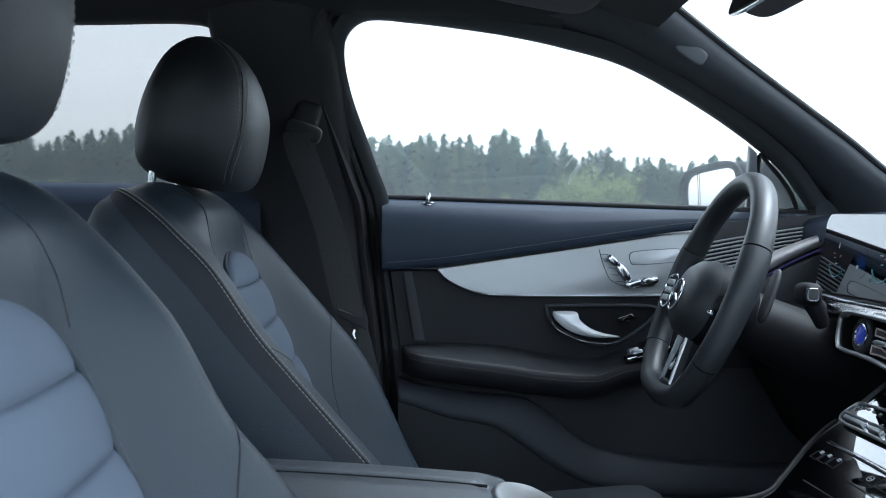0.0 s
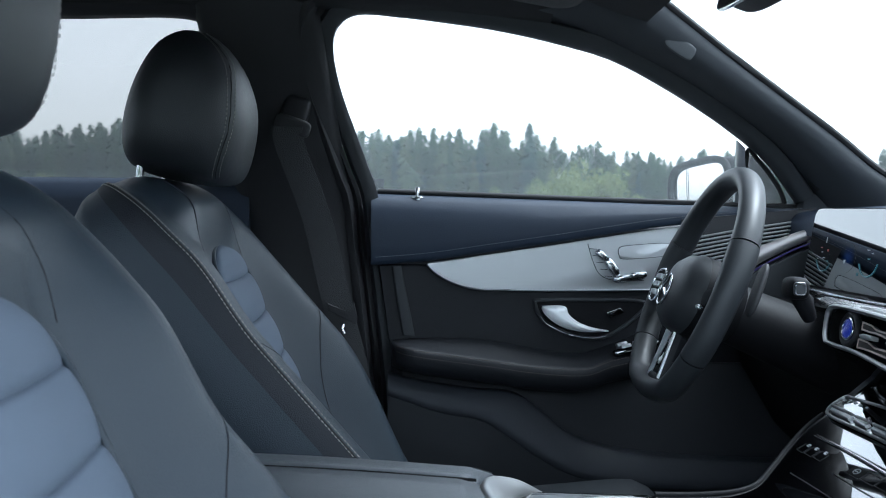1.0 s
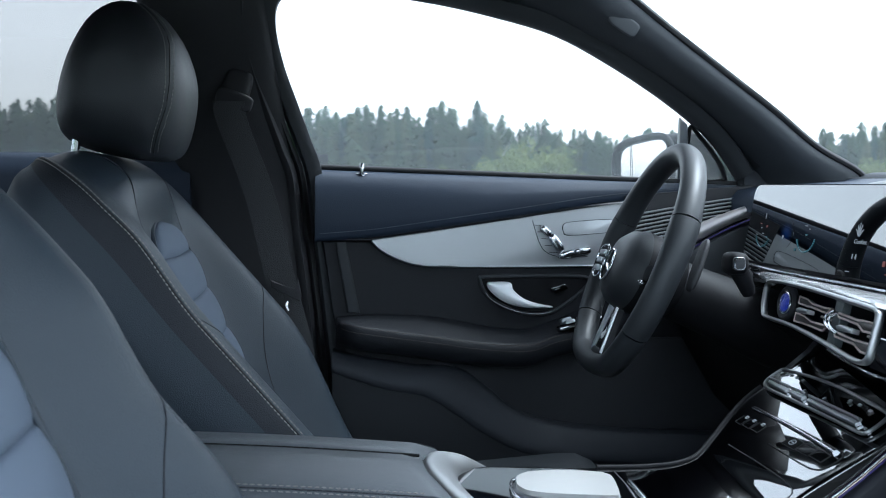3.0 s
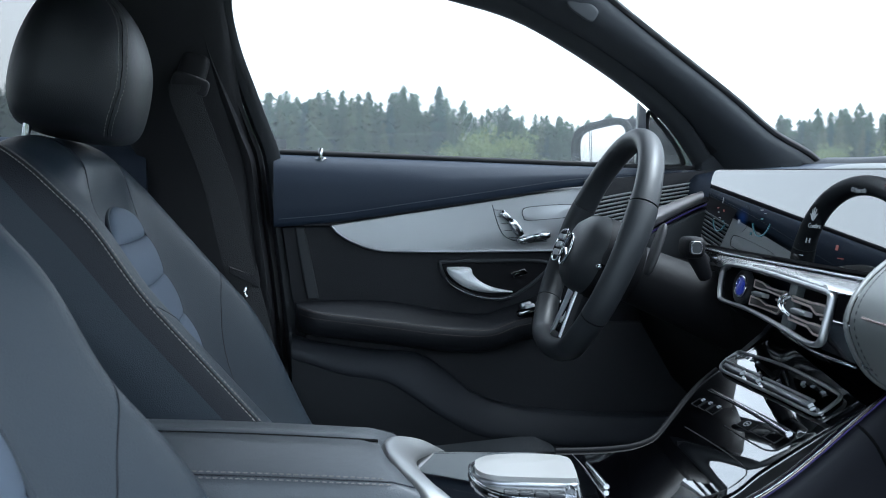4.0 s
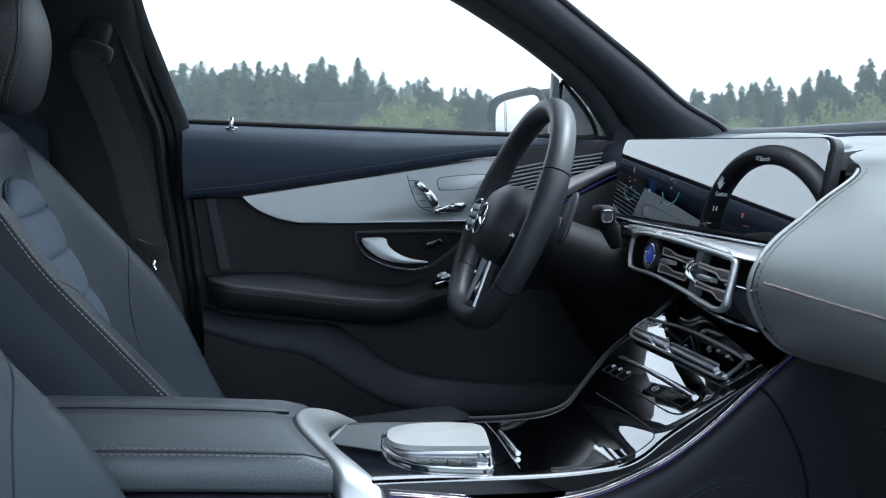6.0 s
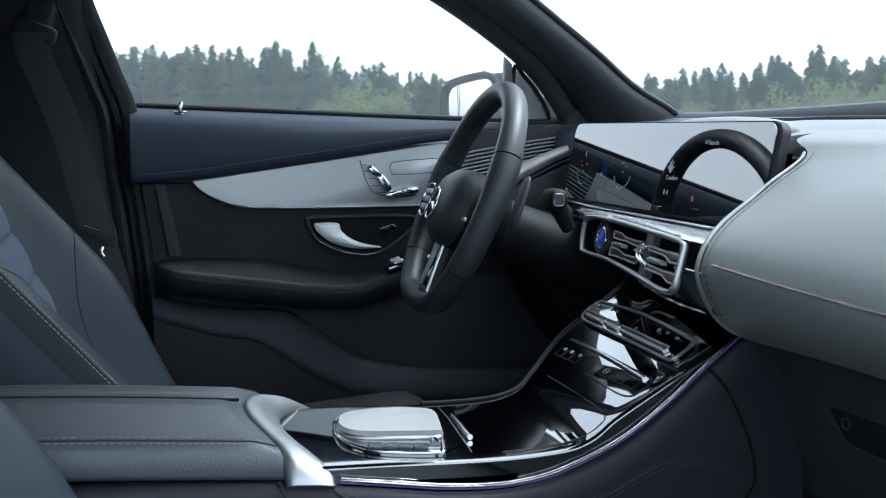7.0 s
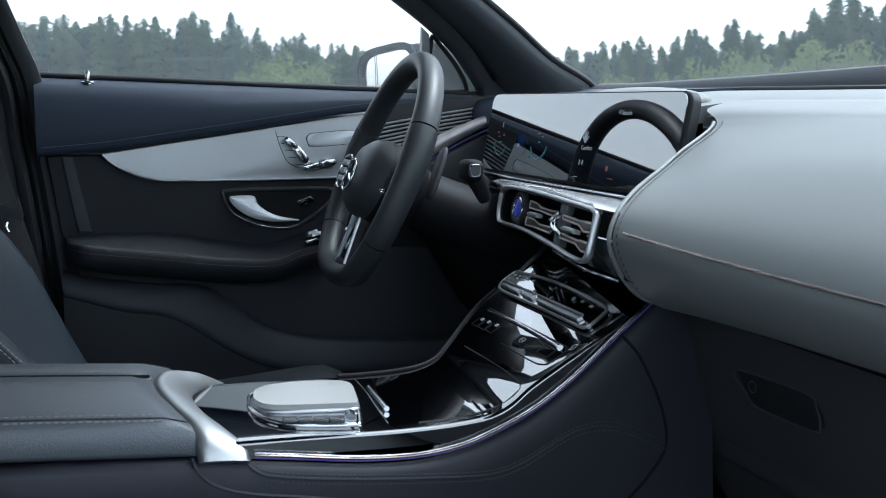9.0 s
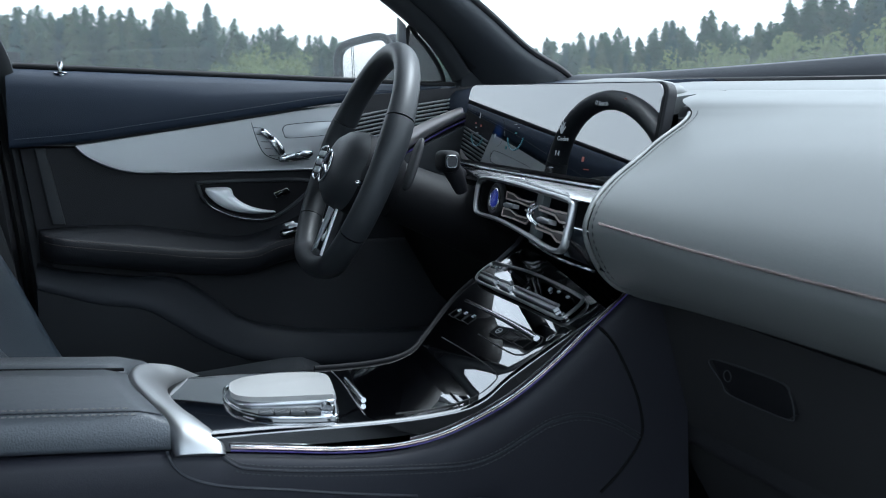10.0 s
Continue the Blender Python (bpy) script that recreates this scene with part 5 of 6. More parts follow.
for k, a in enumerate(front):
    b = scr(0.045 + 0.385 * k / 39, -0.004, 0.010)
    f = 0.93 * min(1.0, 0.4 + k / 8)
    rows.append([a + Vector((0.004, 0, -0.005)), a + Vector((0, 0, -0.002)), a + (b - a) * 0.04 + Vector((0, 0, 0.0012)), a.lerp(b, f * 0.5) + Vector((0, 0, 0.002)), a.lerp(b, f) + Vector((0, 0, 0.001)), a.lerp(b, f + 0.02) - Vector((0, 0, 0.003))])
    ledge.append([a.lerp(b, f) - Vector((0, 0, 0.002)), a.lerp(b, f + 0.04) - Vector((0, 0, 0.001)), b])
part("vent_hood", sheet(rows, 0.004, (0, 0, -1)), HOOD_SILVER, vents, "polished silver hood above the vents", smooth=60)
part("vent_ledge", sheet(ledge, 0.006, (0, 0, -1)), PIANO, vents, "gloss black ledge behind the hood")


def button_loop(grow, d):
    """An oval round the start button."""
    return [vp(0.0437 + grow * (0.0283 * math.cos(a) - 0.0082 * math.sin(a)), -0.0064 + grow * (0.0035 * math.cos(a) + 0.0150 * math.sin(a)), d) for a in [2 * math.pi * k / 40 for k in range(40)]]


btn = part("start_button", slab(button_loop(0.66, -0.010), v_nrm, 0.007, 0.002), BLUE_LIT, vents, "round blue-lit start button")
part("button_ring", tube(button_loop(0.78, -0.004), 0.0017, 8, closed=True, up=v_nrm), CHROME, btn, "chrome ring round the start button")
part("button_ring", tube(button_loop(1.10, -0.007), 0.0042, 8, closed=True, up=v_nrm), PLASTIC, btn, "black collar round the start button")
SLATS = ([(0.096, 0.008), (0.128, 0.0088), (0.148, 0.0066), (0.195, 0.0085), (0.217, 0.0107), (0.204, 0.0040), (0.147, 0.0030), (0.131, 0.0016), (0.099, 0.0005)],
         [(0.098, -0.0110), (0.131, -0.0092), (0.160, -0.0112), (0.200, -0.0085), (0.219, -0.0065), (0.208, -0.0140), (0.160, -0.0160), (0.130, -0.0175), (0.100, -0.0200)],
         [(0.240, 0.0098), (0.298, 0.0116), (0.311, 0.0130), (0.352, 0.0152), (0.351, 0.0068), (0.318, 0.0042), (0.299, 0.0078), (0.243, 0.0060)],
         [(0.2445, -0.0083), (0.305, -0.0064), (0.320, -0.0050), (0.356, -0.0030), (0.354, -0.0118), (0.326, -0.0135), (0.304, -0.0100), (0.2485, -0.0126)])
for line in SLATS:
    o = [vp(u, v, -0.010) for u, v in line]
    slat = part("vent_slat", slab(o, v_nrm, 0.006, 0.0012), SLAT_BROWN, vents, "bronze vent slat")
    part("slat_edge", tube([p + v_nrm * 0.006 for p in o], 0.0011, 6, closed=True, up=v_nrm), SLAT_EDGE, slat, "bright rose-gold slat edge")
for (u0, v0), (u1, v1) in (((0.172, -0.0024), (0.213, -0.0009)), ((0.317, 0.0009), (0.357, 0.0021))):
    part("vent_bar", tube([vp(u0, v0, -0.010), vp(u1, v1, -0.010)], 0.0014, 8), SLAT_EDGE, vents, "slim rose-gold bar")
for (u0, v0), (u1, v1) in (((0.119, -0.0048), (0.164, -0.0024)), ((0.264, -0.0012), (0.310, 0.0008))):
    o = [vp(u0, v0, -0.004), vp(u0 + 0.012, v0 + 0.0032, -0.004), vp(u1, v1 + 0.0026, -0.004), vp(u1 + 0.002, v1 - 0.0016, -0.004), vp(u0 + 0.008, v0 - 0.0030, -0.004)]
    part("vent_tab", slab(o, v_nrm, 0.008, 0.0016), ALU, vents, "silver vent slider")
part("vent_divider", slab([vp(u, v, -0.012) for u, v in ((0.222, 0.0225), (0.246, 0.0235), (0.252, -0.0215), (0.228, -0.0215))], v_nrm, 0.008, 0.001), DIVIDER_GREY, vents, "grey vent divider")
for off in (0.0, 0.012):
    part("divider_bow", tube(curve_through([vp(0.229 + off, 0.0095, -0.003), vp(0.222 + off, 0.003, 0.001), vp(0.226 + off, -0.004, 0.001), vp(0.243 + off, -0.0090, -0.003)], 16), 0.0017, 8), CHROME, vents, "chrome divider bow")

# louvred side panel, silver wing and light guide beyond the wheel
side = thing("dash_side_panel", "ribbed silver dash end panel with a violet light line", "dash panel")
for k in range(11):
    z = 1.186 - 0.0078 * k
    x0, x1 = 0.500, 0.700 - 0.010 * k
    part("rib", tube([(x0, 0.690, z - 0.034 + 0.001 * k), ((x0 + x1) / 2, 0.690, z - 0.016 + 0.0005 * k), (x1, 0.688, z - 0.001)], 0.0021, 8, 0.9), RIB, side, "slim grey rib")
part("rib_backing", slab([Vector((x, 0.705, z)) for x, z in ((0.49, 1.185), (0.72, 1.205), (0.70, 1.12), (0.50, 1.08))], (0, -1, 0), 0.008, 0.002), PLASTIC, side)
wg = curve_through([(0.55, 0.655, 1.095), (0.60, 0.650, 1.125), (0.65, 0.640, 1.150), (0.705, 0.625, 1.172)], 16)
part("silver_wing", tube(wg, [0.017 - 0.007 * k / 15 for k in range(16)], 14, 0.85), DARK_SILVER, side, "dark silver wing blade", smooth=80)
part("light_line", tube([p + Vector((0.004, -0.006, -0.020 + 0.0006 * i)) for i, p in enumerate(wg)], 0.0013, 6), VIOLET, side, "violet light line")
part("mesh_panel", slab([Vector((x, 0.64, z)) for x, z in ((0.54, 1.075), (0.70, 1.15), (0.70, 1.08), (0.60, 1.03), (0.54, 1.03))], (0, -1, 0), 0.01, 0.003), PLASTIC_SOFT, side, "dark pinstriped panel")

# ---- centre console ----
console = thing("centre_console", "centre console with leather flanks and a gloss black top", "console")
PROFILE = [(0.119, 0.911), (0.194, 0.909), (0.29, 0.9055), (0.345, 0.9065), (0.386, 0.9125), (0.413, 0.9285), (0.459, 0.956), (0.50, 0.980), (0.545, 1.007), (0.578, 1.026)]
prof = curve_through([Vector((a, 0, b)) for a, b in PROFILE], 60)


def top_z(x):
    for a, b in zip(prof, prof[1:]):
        if a.x <= x <= b.x:
            return a.z + (b.z - a.z) * (x - a.x) / max(1e-6, b.x - a.x)
    return prof[-1].z if x > 0.3 else prof[0].z


EDGE = [(0.122, 0.905), (0.156, 0.900), (0.203, 0.893), (0.251, 0.886), (0.303, 0.883), (0.345, 0.888), (0.383, 0.901), (0.411, 0.914), (0.439, 0.932), (0.468, 0.955), (0.497, 0.980), (0.545, 1.020), (0.578, 1.046)]
edge_line = curve_through([Vector((a, 0, b)) for a, b in EDGE], 80)


def edge_z(x):
    """Height of the light line that runs along the gloss edge."""
    for a, b in zip(edge_line, edge_line[1:]):
        if a.x <= x <= b.x:
            return a.z + (b.z - a.z) * (x - a.x) / max(1e-6, b.x - a.x)
    return edge_line[-1].z if x > 0.3 else edge_line[0].z


def half_width(x):
    return 0.1205 + 0.005 * max(0.0, min(1.0, (x - 0.32) / 0.2)) ** 1.2


def far_width(x):
    """Half width of the gloss top on the driver's side."""
    return 0.062 + 0.095 * ease(0.35, 0.50, x)


def flank_out(x, z):
    """How far the padded flank stands out beyond the gloss edge at height z."""
    zt = edge_z(x) - 0.006
    g = max(0.0, (zt - z) / (zt - 0.50))
    steps = ((0, 0.001), (0.006, 0.006), (0.02, 0.009), (0.06, 0.012), (0.2, 0.016), (0.5, 0.022), (1, 0.03))
    for (a, b), (c, d) in zip(steps, steps[1:]):
        if g <= c:
            return b + (d - b) * (g - a) / (c - a) + 0.0002
    return 0.03


def crown(x, y):
    """The raised part leans a little towards the driver."""
    return -0.05 * y * ease(0.36, 0.42, x)


def lid_rise(x):
    """The lid climbs towards the seats and levels out."""
    u = min(0.025 - x, 0.35)
    return 0.085 * u - 0.12 * max(0.0, u) ** 2


rows = []
for p in prof:
    w, fw = half_width(p.x), far_width(p.x)
    zn = p.z + crown(p.x, -w)
    h = max(0.006, zn - edge_z(p.x))
    rd = min(0.0034, 0.5 * h)
    near = [Vector((p.x, -w, zn - h - 0.004)), Vector((p.x, -w, zn - 0.85 * h))]
    for k in range(11):
        a = math.pi / 2 * k / 10
        near.append(Vector((p.x, -w + rd * 1.25 * (1 - math.cos(a)), zn - rd * (1 - math.sin(a)))))
    y0 = near[-1].y
    flat = [Vector((p.x, y0 + (fw - 0.012 - y0) * k / 14, p.z + crown(p.x, y0 + (fw - 0.012 - y0) * k / 14))) for k in range(1, 15)]
    zf = flat[-1].z
    far = [Vector((p.x, fw + dy, zf + dz)) for dy, dz in ((-0.009, 0.0), (-0.006, 0.0002), (-0.002, 0.0), (0.0, -0.001), (0.002, -0.004), (0.005, -0.012), (0.014, -0.035))]
    rows.append(near + flat + far)
part("far_lip", tube([Vector((p.x, far_width(p.x) - 0.001, p.z + crown(p.x, far_width(p.x)) + 0.001)) for p in prof if 0.27 < p.x < 0.50], 0.0026, 10), SHROUD, console, "black raised lip along the tray", smooth=80)
part("gloss_top", sheet(rows, 0.012, (0.2, 0, -1)), PIANO, console, "gloss black console top", smooth=70)
for sgn in (-1, 1):
    line = [Vector((p.x, -half_width(p.x) - 0.0035 if sgn < 0 else far_width(p.x) + 0.016, edge_z(p.x) - (0.012 if sgn > 0 else 0.0))) for p in prof]
    if sgn < 0:
        part("chrome_line", tube([p + Vector((0, 0, 0.0018)) for p in line[4:]], 0.0006, 8), CHROME, console, "thin chrome edge line")
        part("light_line", tube([p + Vector((0, sgn * 0.001, -0.0022)) for p in line[4:]], 0.0007, 8), VIOLET, console, "violet light line")
        part("rose_line", tube([p + Vector((0, sgn * 0.0008, 0.0)) for p in line[4:]], 0.0009, 8), ROSE, console)
    rr = []
    for p in prof:
        w = half_width(p.x) if sgn < 0 else far_width(p.x) + 0.012
        zt = edge_z(p.x) - (0.006 if sgn < 0 else 0.018)
        rr.append([Vector((p.x + 0.022 * max(0, min(1, (p.x - 0.4) / 0.1)) * g, sgn * (w + o), zt + (0.50 - zt) * g)) for g, o in ((0, 0.001), (0.006, 0.006), (0.02, 0.009), (0.06, 0.012), (0.2, 0.016), (0.5, 0.022), (1, 0.03))])
    end = rr[-1]
    rr = rr + [[p + Vector((0.01, 0, 0)) for p in end]]
    back = [[Vector((x, sgn * ((0.116 if sgn < 0 else 0.072) + o), 0.905 + 0.9 * lid_rise(x) + (0.50 - 0.905) * g)) for g, o in ((0, 0.001), (0.006, 0.006), (0.02, 0.009), (0.06, 0.012), (0.2, 0.016), (0.5, 0.022), (1, 0.03))] for x in (-0.60, -0.40, -0.2, 0.0, 0.10)]
    part("flank", sheet(back + rr, 0.012, (0, -sgn, 0)), CONSOLE_LEATHER, console, "dark leather console flank", smooth=80)
    seam = curve_through([(0.153, 0, 0.893), (0.160, 0, 0.887), (0.175, 0, 0.881), (0.228, 0, 0.872), (0.298, 0, 0.864), (0.362, 0, 0.860), (0.395, 0, 0.866), (0.428, 0, 0.882), (0.451, 0, 0.892), (0.481, 0, 0.895), (0.511, 0, 0.886), (0.543, 0, 0.867)], 60)
    seam = [Vector((p.x, sgn * (half_width(p.x) + flank_out(p.x, p.z)), p.z)) for p in seam]
    part("flank_seam", tube(seam, 0.0013, 6), LEATHER_SIDE, console, "dark flank seam")
    part("stitching", stitches([p + Vector((0, sgn * 0.0005, -0.004)) for p in seam], 0.003, 0.0015, 0.0006), PLASTIC_SOFT, console)
    part("stitching", stitches([p + Vector((0, sgn * 0.0005, 0.004)) for p in seam], 0.003, 0.0015, 0.0006), PLASTIC_SOFT, console)
    low_seam = curve_through([(0.109, 0, 0.902), (0.113, 0, 0.892), (0.126, 0, 0.880), (0.153, 0, 0.870), (0.199, 0, 0.861), (0.257, 0, 0.849), (0.32, 0, 0.838)], 30)
    part("flank_seam", tube([Vector((p.x, sgn * (half_width(p.x) + flank_out(p.x, p.z)), p.z)) for p in low_seam], 0.0014, 6), LEATHER_SIDE, console)
    join = curve_through([(0.500, 0, 0.976), (0.513, 0, 0.960), (0.533, 0, 0.920), (0.543, 0, 0.886), (0.541, 0, 0.864), (0.521, 0, 0.838), (0.50, 0, 0.819)], 24)
    part("flank_seam", tube([Vector((p.x, sgn * (half_width(p.x) + flank_out(p.x, p.z)), p.z)) for p in join], 0.0016, 6), KNEE, console)


def lid_end(y):
    """Where the armrest lid ends at y: the line of the bezel's curve."""
    return 0.087 + 0.026 * min(1.0, abs(y) / 0.112) ** 2.6


# split armrest lid
for sgn in (-1, 1):
    rr = []
    sec = ((0.0015, 0.925), (0.0015, 0.943), (0.0045, 0.9465), (0.03, 0.947), (0.06, 0.9465), (0.088, 0.9445), (0.100, 0.9420), (0.108, 0.9395), (0.1128, 0.9345), (0.1155, 0.926), (0.1165, 0.916), (0.115, 0.9115), (0.10, 0.9105), (0.05, 0.9105))
    for i in range(30):
        f = i / 29
        r = []
        for y, z in sec:
            x1 = lid_end(y)
            x = -0.45 + (x1 + 0.45) * f
            e = max(0.0, (x - (x1 - 0.008)) / 0.008)
            r.append(Vector((x, sgn * y * (1.0 if sgn < 0 else 0.80), z + lid_rise(x) - (0.06 * y if sgn > 0 else 0.03 * y) - 0.004 * e * e * (z > 0.93))))
        rr.append(r)
    lid = part("armrest_lid", skin(rr, True, False, True), LID_LEATHER_LIT, console, "padded black leather armrest lid half, coloured paler as if lit", smooth=80)
    for k in (6, 7) if sgn < 0 else ():
        part("stitching", stitches([r[k] + Vector((0, sgn * 0.0004, 0.0006)) for r in rr[:-1]], 0.0040, 0.0020, 0.0006), THREAD, lid, "pale thread stitching")
    part("seam", tube([(r[6] + r[7]) / 2 + Vector((0, sgn * 0.0004, 0.0004)) for r in rr], 0.0007, 6), LEATHER_SIDE, lid)
part("lid_gap", tube([Vector((x, 0.0, 0.9450 + lid_rise(x))) for x in [-0.44 + 0.525 * k / 24 for k in range(25)]], 0.0016, 6), KNEE, console, "dark gap between the lid halves")

# satin bezel: sweeps round the rear of the gloss tray and runs down the near flank
outer = curve_through([Vector(p) for p in ((0.160, 0.078, 0.906), (0.130, 0.055, 0.925), (0.105, 0.030, 0.9355), (0.091, -0.003, 0.9395), (0.090, -0.040, 0.9375), (0.097, -0.070, 0.932), (0.107, -0.095, 0.926), (0.113, -0.112, 0.918), (0.1145, -0.1215, 0.909), (0.1145, -0.1275, 0.899))], 60)
inner_edge = curve_through([Vector(p) for p in ((0.162, 0.075, 0.902), (0.146, 0.055, 0.909), (0.130, 0.030, 0.913), (0.122, -0.003, 0.917), (0.123, -0.040, 0.9195), (0.129, -0.070, 0.9185), (0.140, -0.095, 0.9145), (0.150, -0.112, 0.908), (0.1545, -0.1215, 0.9025), (0.1555, -0.1275, 0.896))], 60)
rr = []
for i in range(60):
    a, b = outer[i], inner_edge[i]
    t = (outer[min(59, i + 1)] + inner_edge[min(59, i + 1)] - outer[max(0, i - 1)] - inner_edge[max(0, i - 1)]).normalized()
    n = (b - a).cross(t).normalized()
    if n.z - n.y < 0:
        n = -n
    h = 0.12 * (b - a).length
    rr.append([a - n * 0.010] + [a.lerp(b, k / 10) + n * h * (1 - (2 * k / 10 - 0.8) ** 2 * 0.6) * (0.15 if k in (0, 10) else 1.0) for k in range(11)] + [b - n * 0.004, b - n * 0.014])
part("bezel", skin(rr, True, False, True), BEZEL, console, "satin chrome bezel", smooth=80)
# touchpad island
def deck(x, y, d=0.0):
    """A place on the level part of the gloss top."""
    x, y = 0.001 + 0.965 * x, 0.965 * y - 0.032
    return Vector((x, y, top_z(x) + d))


island = thing("touchpad", "silver console touchpad with a row of keys", "touchpad")
base_o = curve_through([deck(0.176, 0.005), deck(0.178, -0.025), deck(0.188, -0.050), deck(0.208, -0.066), deck(0.24, -0.074), deck(0.258, -0.075), deck(0.265, -0.070), deck(0.276, -0.02), deck(0.284, 0.030), deck(0.276, 0.048), deck(0.23, 0.052), deck(0.186, 0.042)], 80, True)
part("base", slab(base_o, (0, 0, 1), 0.003, 0.001), PIANO, island, "gloss black touchpad base")
part("base_rim", tube([p + Vector((0, 0, 0.003)) for p in base_o], 0.0018, 8, closed=True), CHROME, island, "chrome rim")
pad_pts = [(a + 0.005, b) for a, b in ((0.175, 0.006), (0.177, -0.014), (0.187, -0.025), (0.205, -0.030), (0.24, -0.033), (0.263, -0.034), (0.268, -0.029), (0.273, -0.005), (0.277, 0.030), (0.268, 0.044), (0.225, 0.048), (0.186, 0.036))]
pad_o = curve_through([deck(a, b, 0.0055) for a, b in pad_pts], 80, True)
part("pad", slab(pad_o, (0, 0, 1), 0.0055, 0.0030), PAD_SILVER, island, "pale silver touch surface")
part("pad_rim", tube([p + Vector((0, 0, -0.0015)) for p in pad_o], 0.0022, 8, closed=True), ALU, island)
part("pad_neck", slab([p + (deck(0.225, 0.0, 0.005) - p) * 0.06 + Vector((0, 0, -0.005)) for p in pad_o], (0, 0, 1), 0.006, 0.001), PIANO, island)
for k in range(4):
    part("key", box(Matrix.Translation(deck(0.203 + 0.014 * k, -0.055 - 0.0018 * k, 0.0040)) @ Matrix.Rotation(radians(-8), 4, "Z"), 0.0128, 0.012, 0.004, 0.001), KEY_GREY, island, "flat dark grey key")
part("volume_roller", tube([deck(0.256, -0.068, 0.006), deck(0.258, -0.056, 0.006)], 0.0055, 16), CHROME, island, "ridged chrome volume roller")
part("lid_rod", tube([Vector((0.294, 0.006, 0.9085)), Vector((0.2925, -0.03, 0.9085)), Vector((0.291, -0.066, 0.9085))], [0.0022, 0.0028, 0.0026], 10), CHROME, console, "short chrome lid handle rod")
part("lid_gap", tube(curve_through([Vector((x, y, top_z(x) + 0.0003)) for x, y in ((0.291, 0.048), (0.290, 0.0), (0.285, -0.06), (0.2825, -0.098))], 20), 0.0004, 6), ALU, console, "fine bright gap before the storage lid")


def slope(x, y, d=0.0):
    """A place on the raised part of the gloss top, lifted by d square to it."""
    z = top_z(x)
    s = (top_z(x + 0.004) - top_z(x - 0.004)) / 0.008
    n = Vector((-s, 0, 1)).normalized()
    return Vector((x, y, z + crown(x, y))) + n * d


TILT_Y = Matrix.Rotation(radians(-30), 4, "Y")
lid_o = curve_through([slope(x, y) for x, y in ((0.4175, 0.060), (0.4158, -0.008), (0.4140, -0.056), (0.4113, -0.092), (0.4079, -0.1060), (0.4026, -0.1095), (0.3852, -0.1078), (0.35, -0.106), (0.31, -0.104))], 70)
part("lid_edge", tube(lid_o, 0.0007, 6), RUBBER, console, "rounded storage lid gap")
# key row with chrome bar
keys = thing("console_keys", "row of gloss black console keys under a chrome bar", "switch row")
bar = [slope(x, y, 0.001) for x, y in ((0.4663, 0.112), (0.4646, 0.045), (0.4609, -0.028), (0.4569, -0.0885))]
part("chrome_bar", tube(curve_through(bar, 16), [0.0016 + 0.0018 * k / 15 for k in range(16)], 10, 0.5, up=(-0.5, 0, 0.86)), CHROME, keys, "flat chrome bar")
frm = curve_through([slope(x, y, 0.0004) for x, y in ((0.4685, 0.112), (0.4656, 0.025), (0.4604, -0.086), (0.458, -0.0985), (0.452, -0.1045), (0.4386, -0.1030), (0.4344, -0.094), (0.4332, -0.080), (0.4346, -0.040), (0.437, 0.006))], 70)
part("frame_line", tube(frm, 0.0006, 6), RUBBER, keys, "dark rounded frame gap")
for y0, y1 in ((0.106, 0.090), (0.087, 0.069), (0.066, 0.047), (-0.008, -0.0355), (-0.037, -0.063), (-0.0645, -0.0885)):
    o = [slope(x, y, 0.0003) for x, y in ((0.4435, y0), (0.4425, y1), (0.4525, y1), (0.4535, y0))]
    part("key", tube(o, 0.0005, 5, closed=True), RUBBER, keys, "outline of a flush gloss black key")
part("lock_key", slab([slope(x, y, 0.0002) for x, y in ((0.4440, -0.009), (0.4434, -0.035), (0.4530, -0.0345), (0.4535, -0.0085))], (-0.5, 0, 0.86), 0.0006, 0.0002), KNEE, keys, "matt black lock key")
ICON = material("pale_icon_print", (0.429, 0.4368, 0.4524), 0.6)
for y in (0.097, 0.078, 0.056):
    part("icon", box(Matrix.Translation(slope(0.4532, y, 0.0004)) @ TILT_Y, 0.004, 0.005, 0.0006, 0), ICON, keys)
part("icon", tube([slope(0.4485 + 0.003 * math.sin(a), -0.0215 + 0.005 * math.cos(a), 0.0010) for a in [2 * math.pi * k / 12 for k in range(12)]], 0.0005, 4, closed=True), ICON, keys)
part("icon", box(Matrix.Translation(slope(0.4485, -0.0215, 0.0010)) @ TILT_Y, 0.001, 0.005, 0.0006, 0), ICON, keys)
# climate panel
clim = thing("climate_panel", "chrome-framed climate switch panel with toggles", "climate panel")
co = curve_through([slope(x, y, 0.004) for x, y in ((0.5232, 0.155), (0.5236, 0.130), (0.5232, 0.0561), (0.5177, -0.0193), (0.5117, -0.0752), (0.508, -0.0886), (0.4994, -0.0934), (0.4872, -0.095), (0.4824, -0.0913), (0.482, -0.0791), (0.4844, -0.0377), (0.4874, 0.0184), (0.4901, 0.0793), (0.4929, 0.1308), (0.4966, 0.1464), (0.5035, 0.1548), (0.5142, 0.158))], 110, True)
part("plate", slab([p - Vector((-0.5, 0, 0.86)) * 0.003 for p in co], Vector((-0.5, 0, 0.86)), 0.0030, 0.0004), PIANO, clim, "gloss black switch plate")
part("frame", tube(co, 0.0019, 8, closed=True), BEZEL, clim, "chrome frame line")
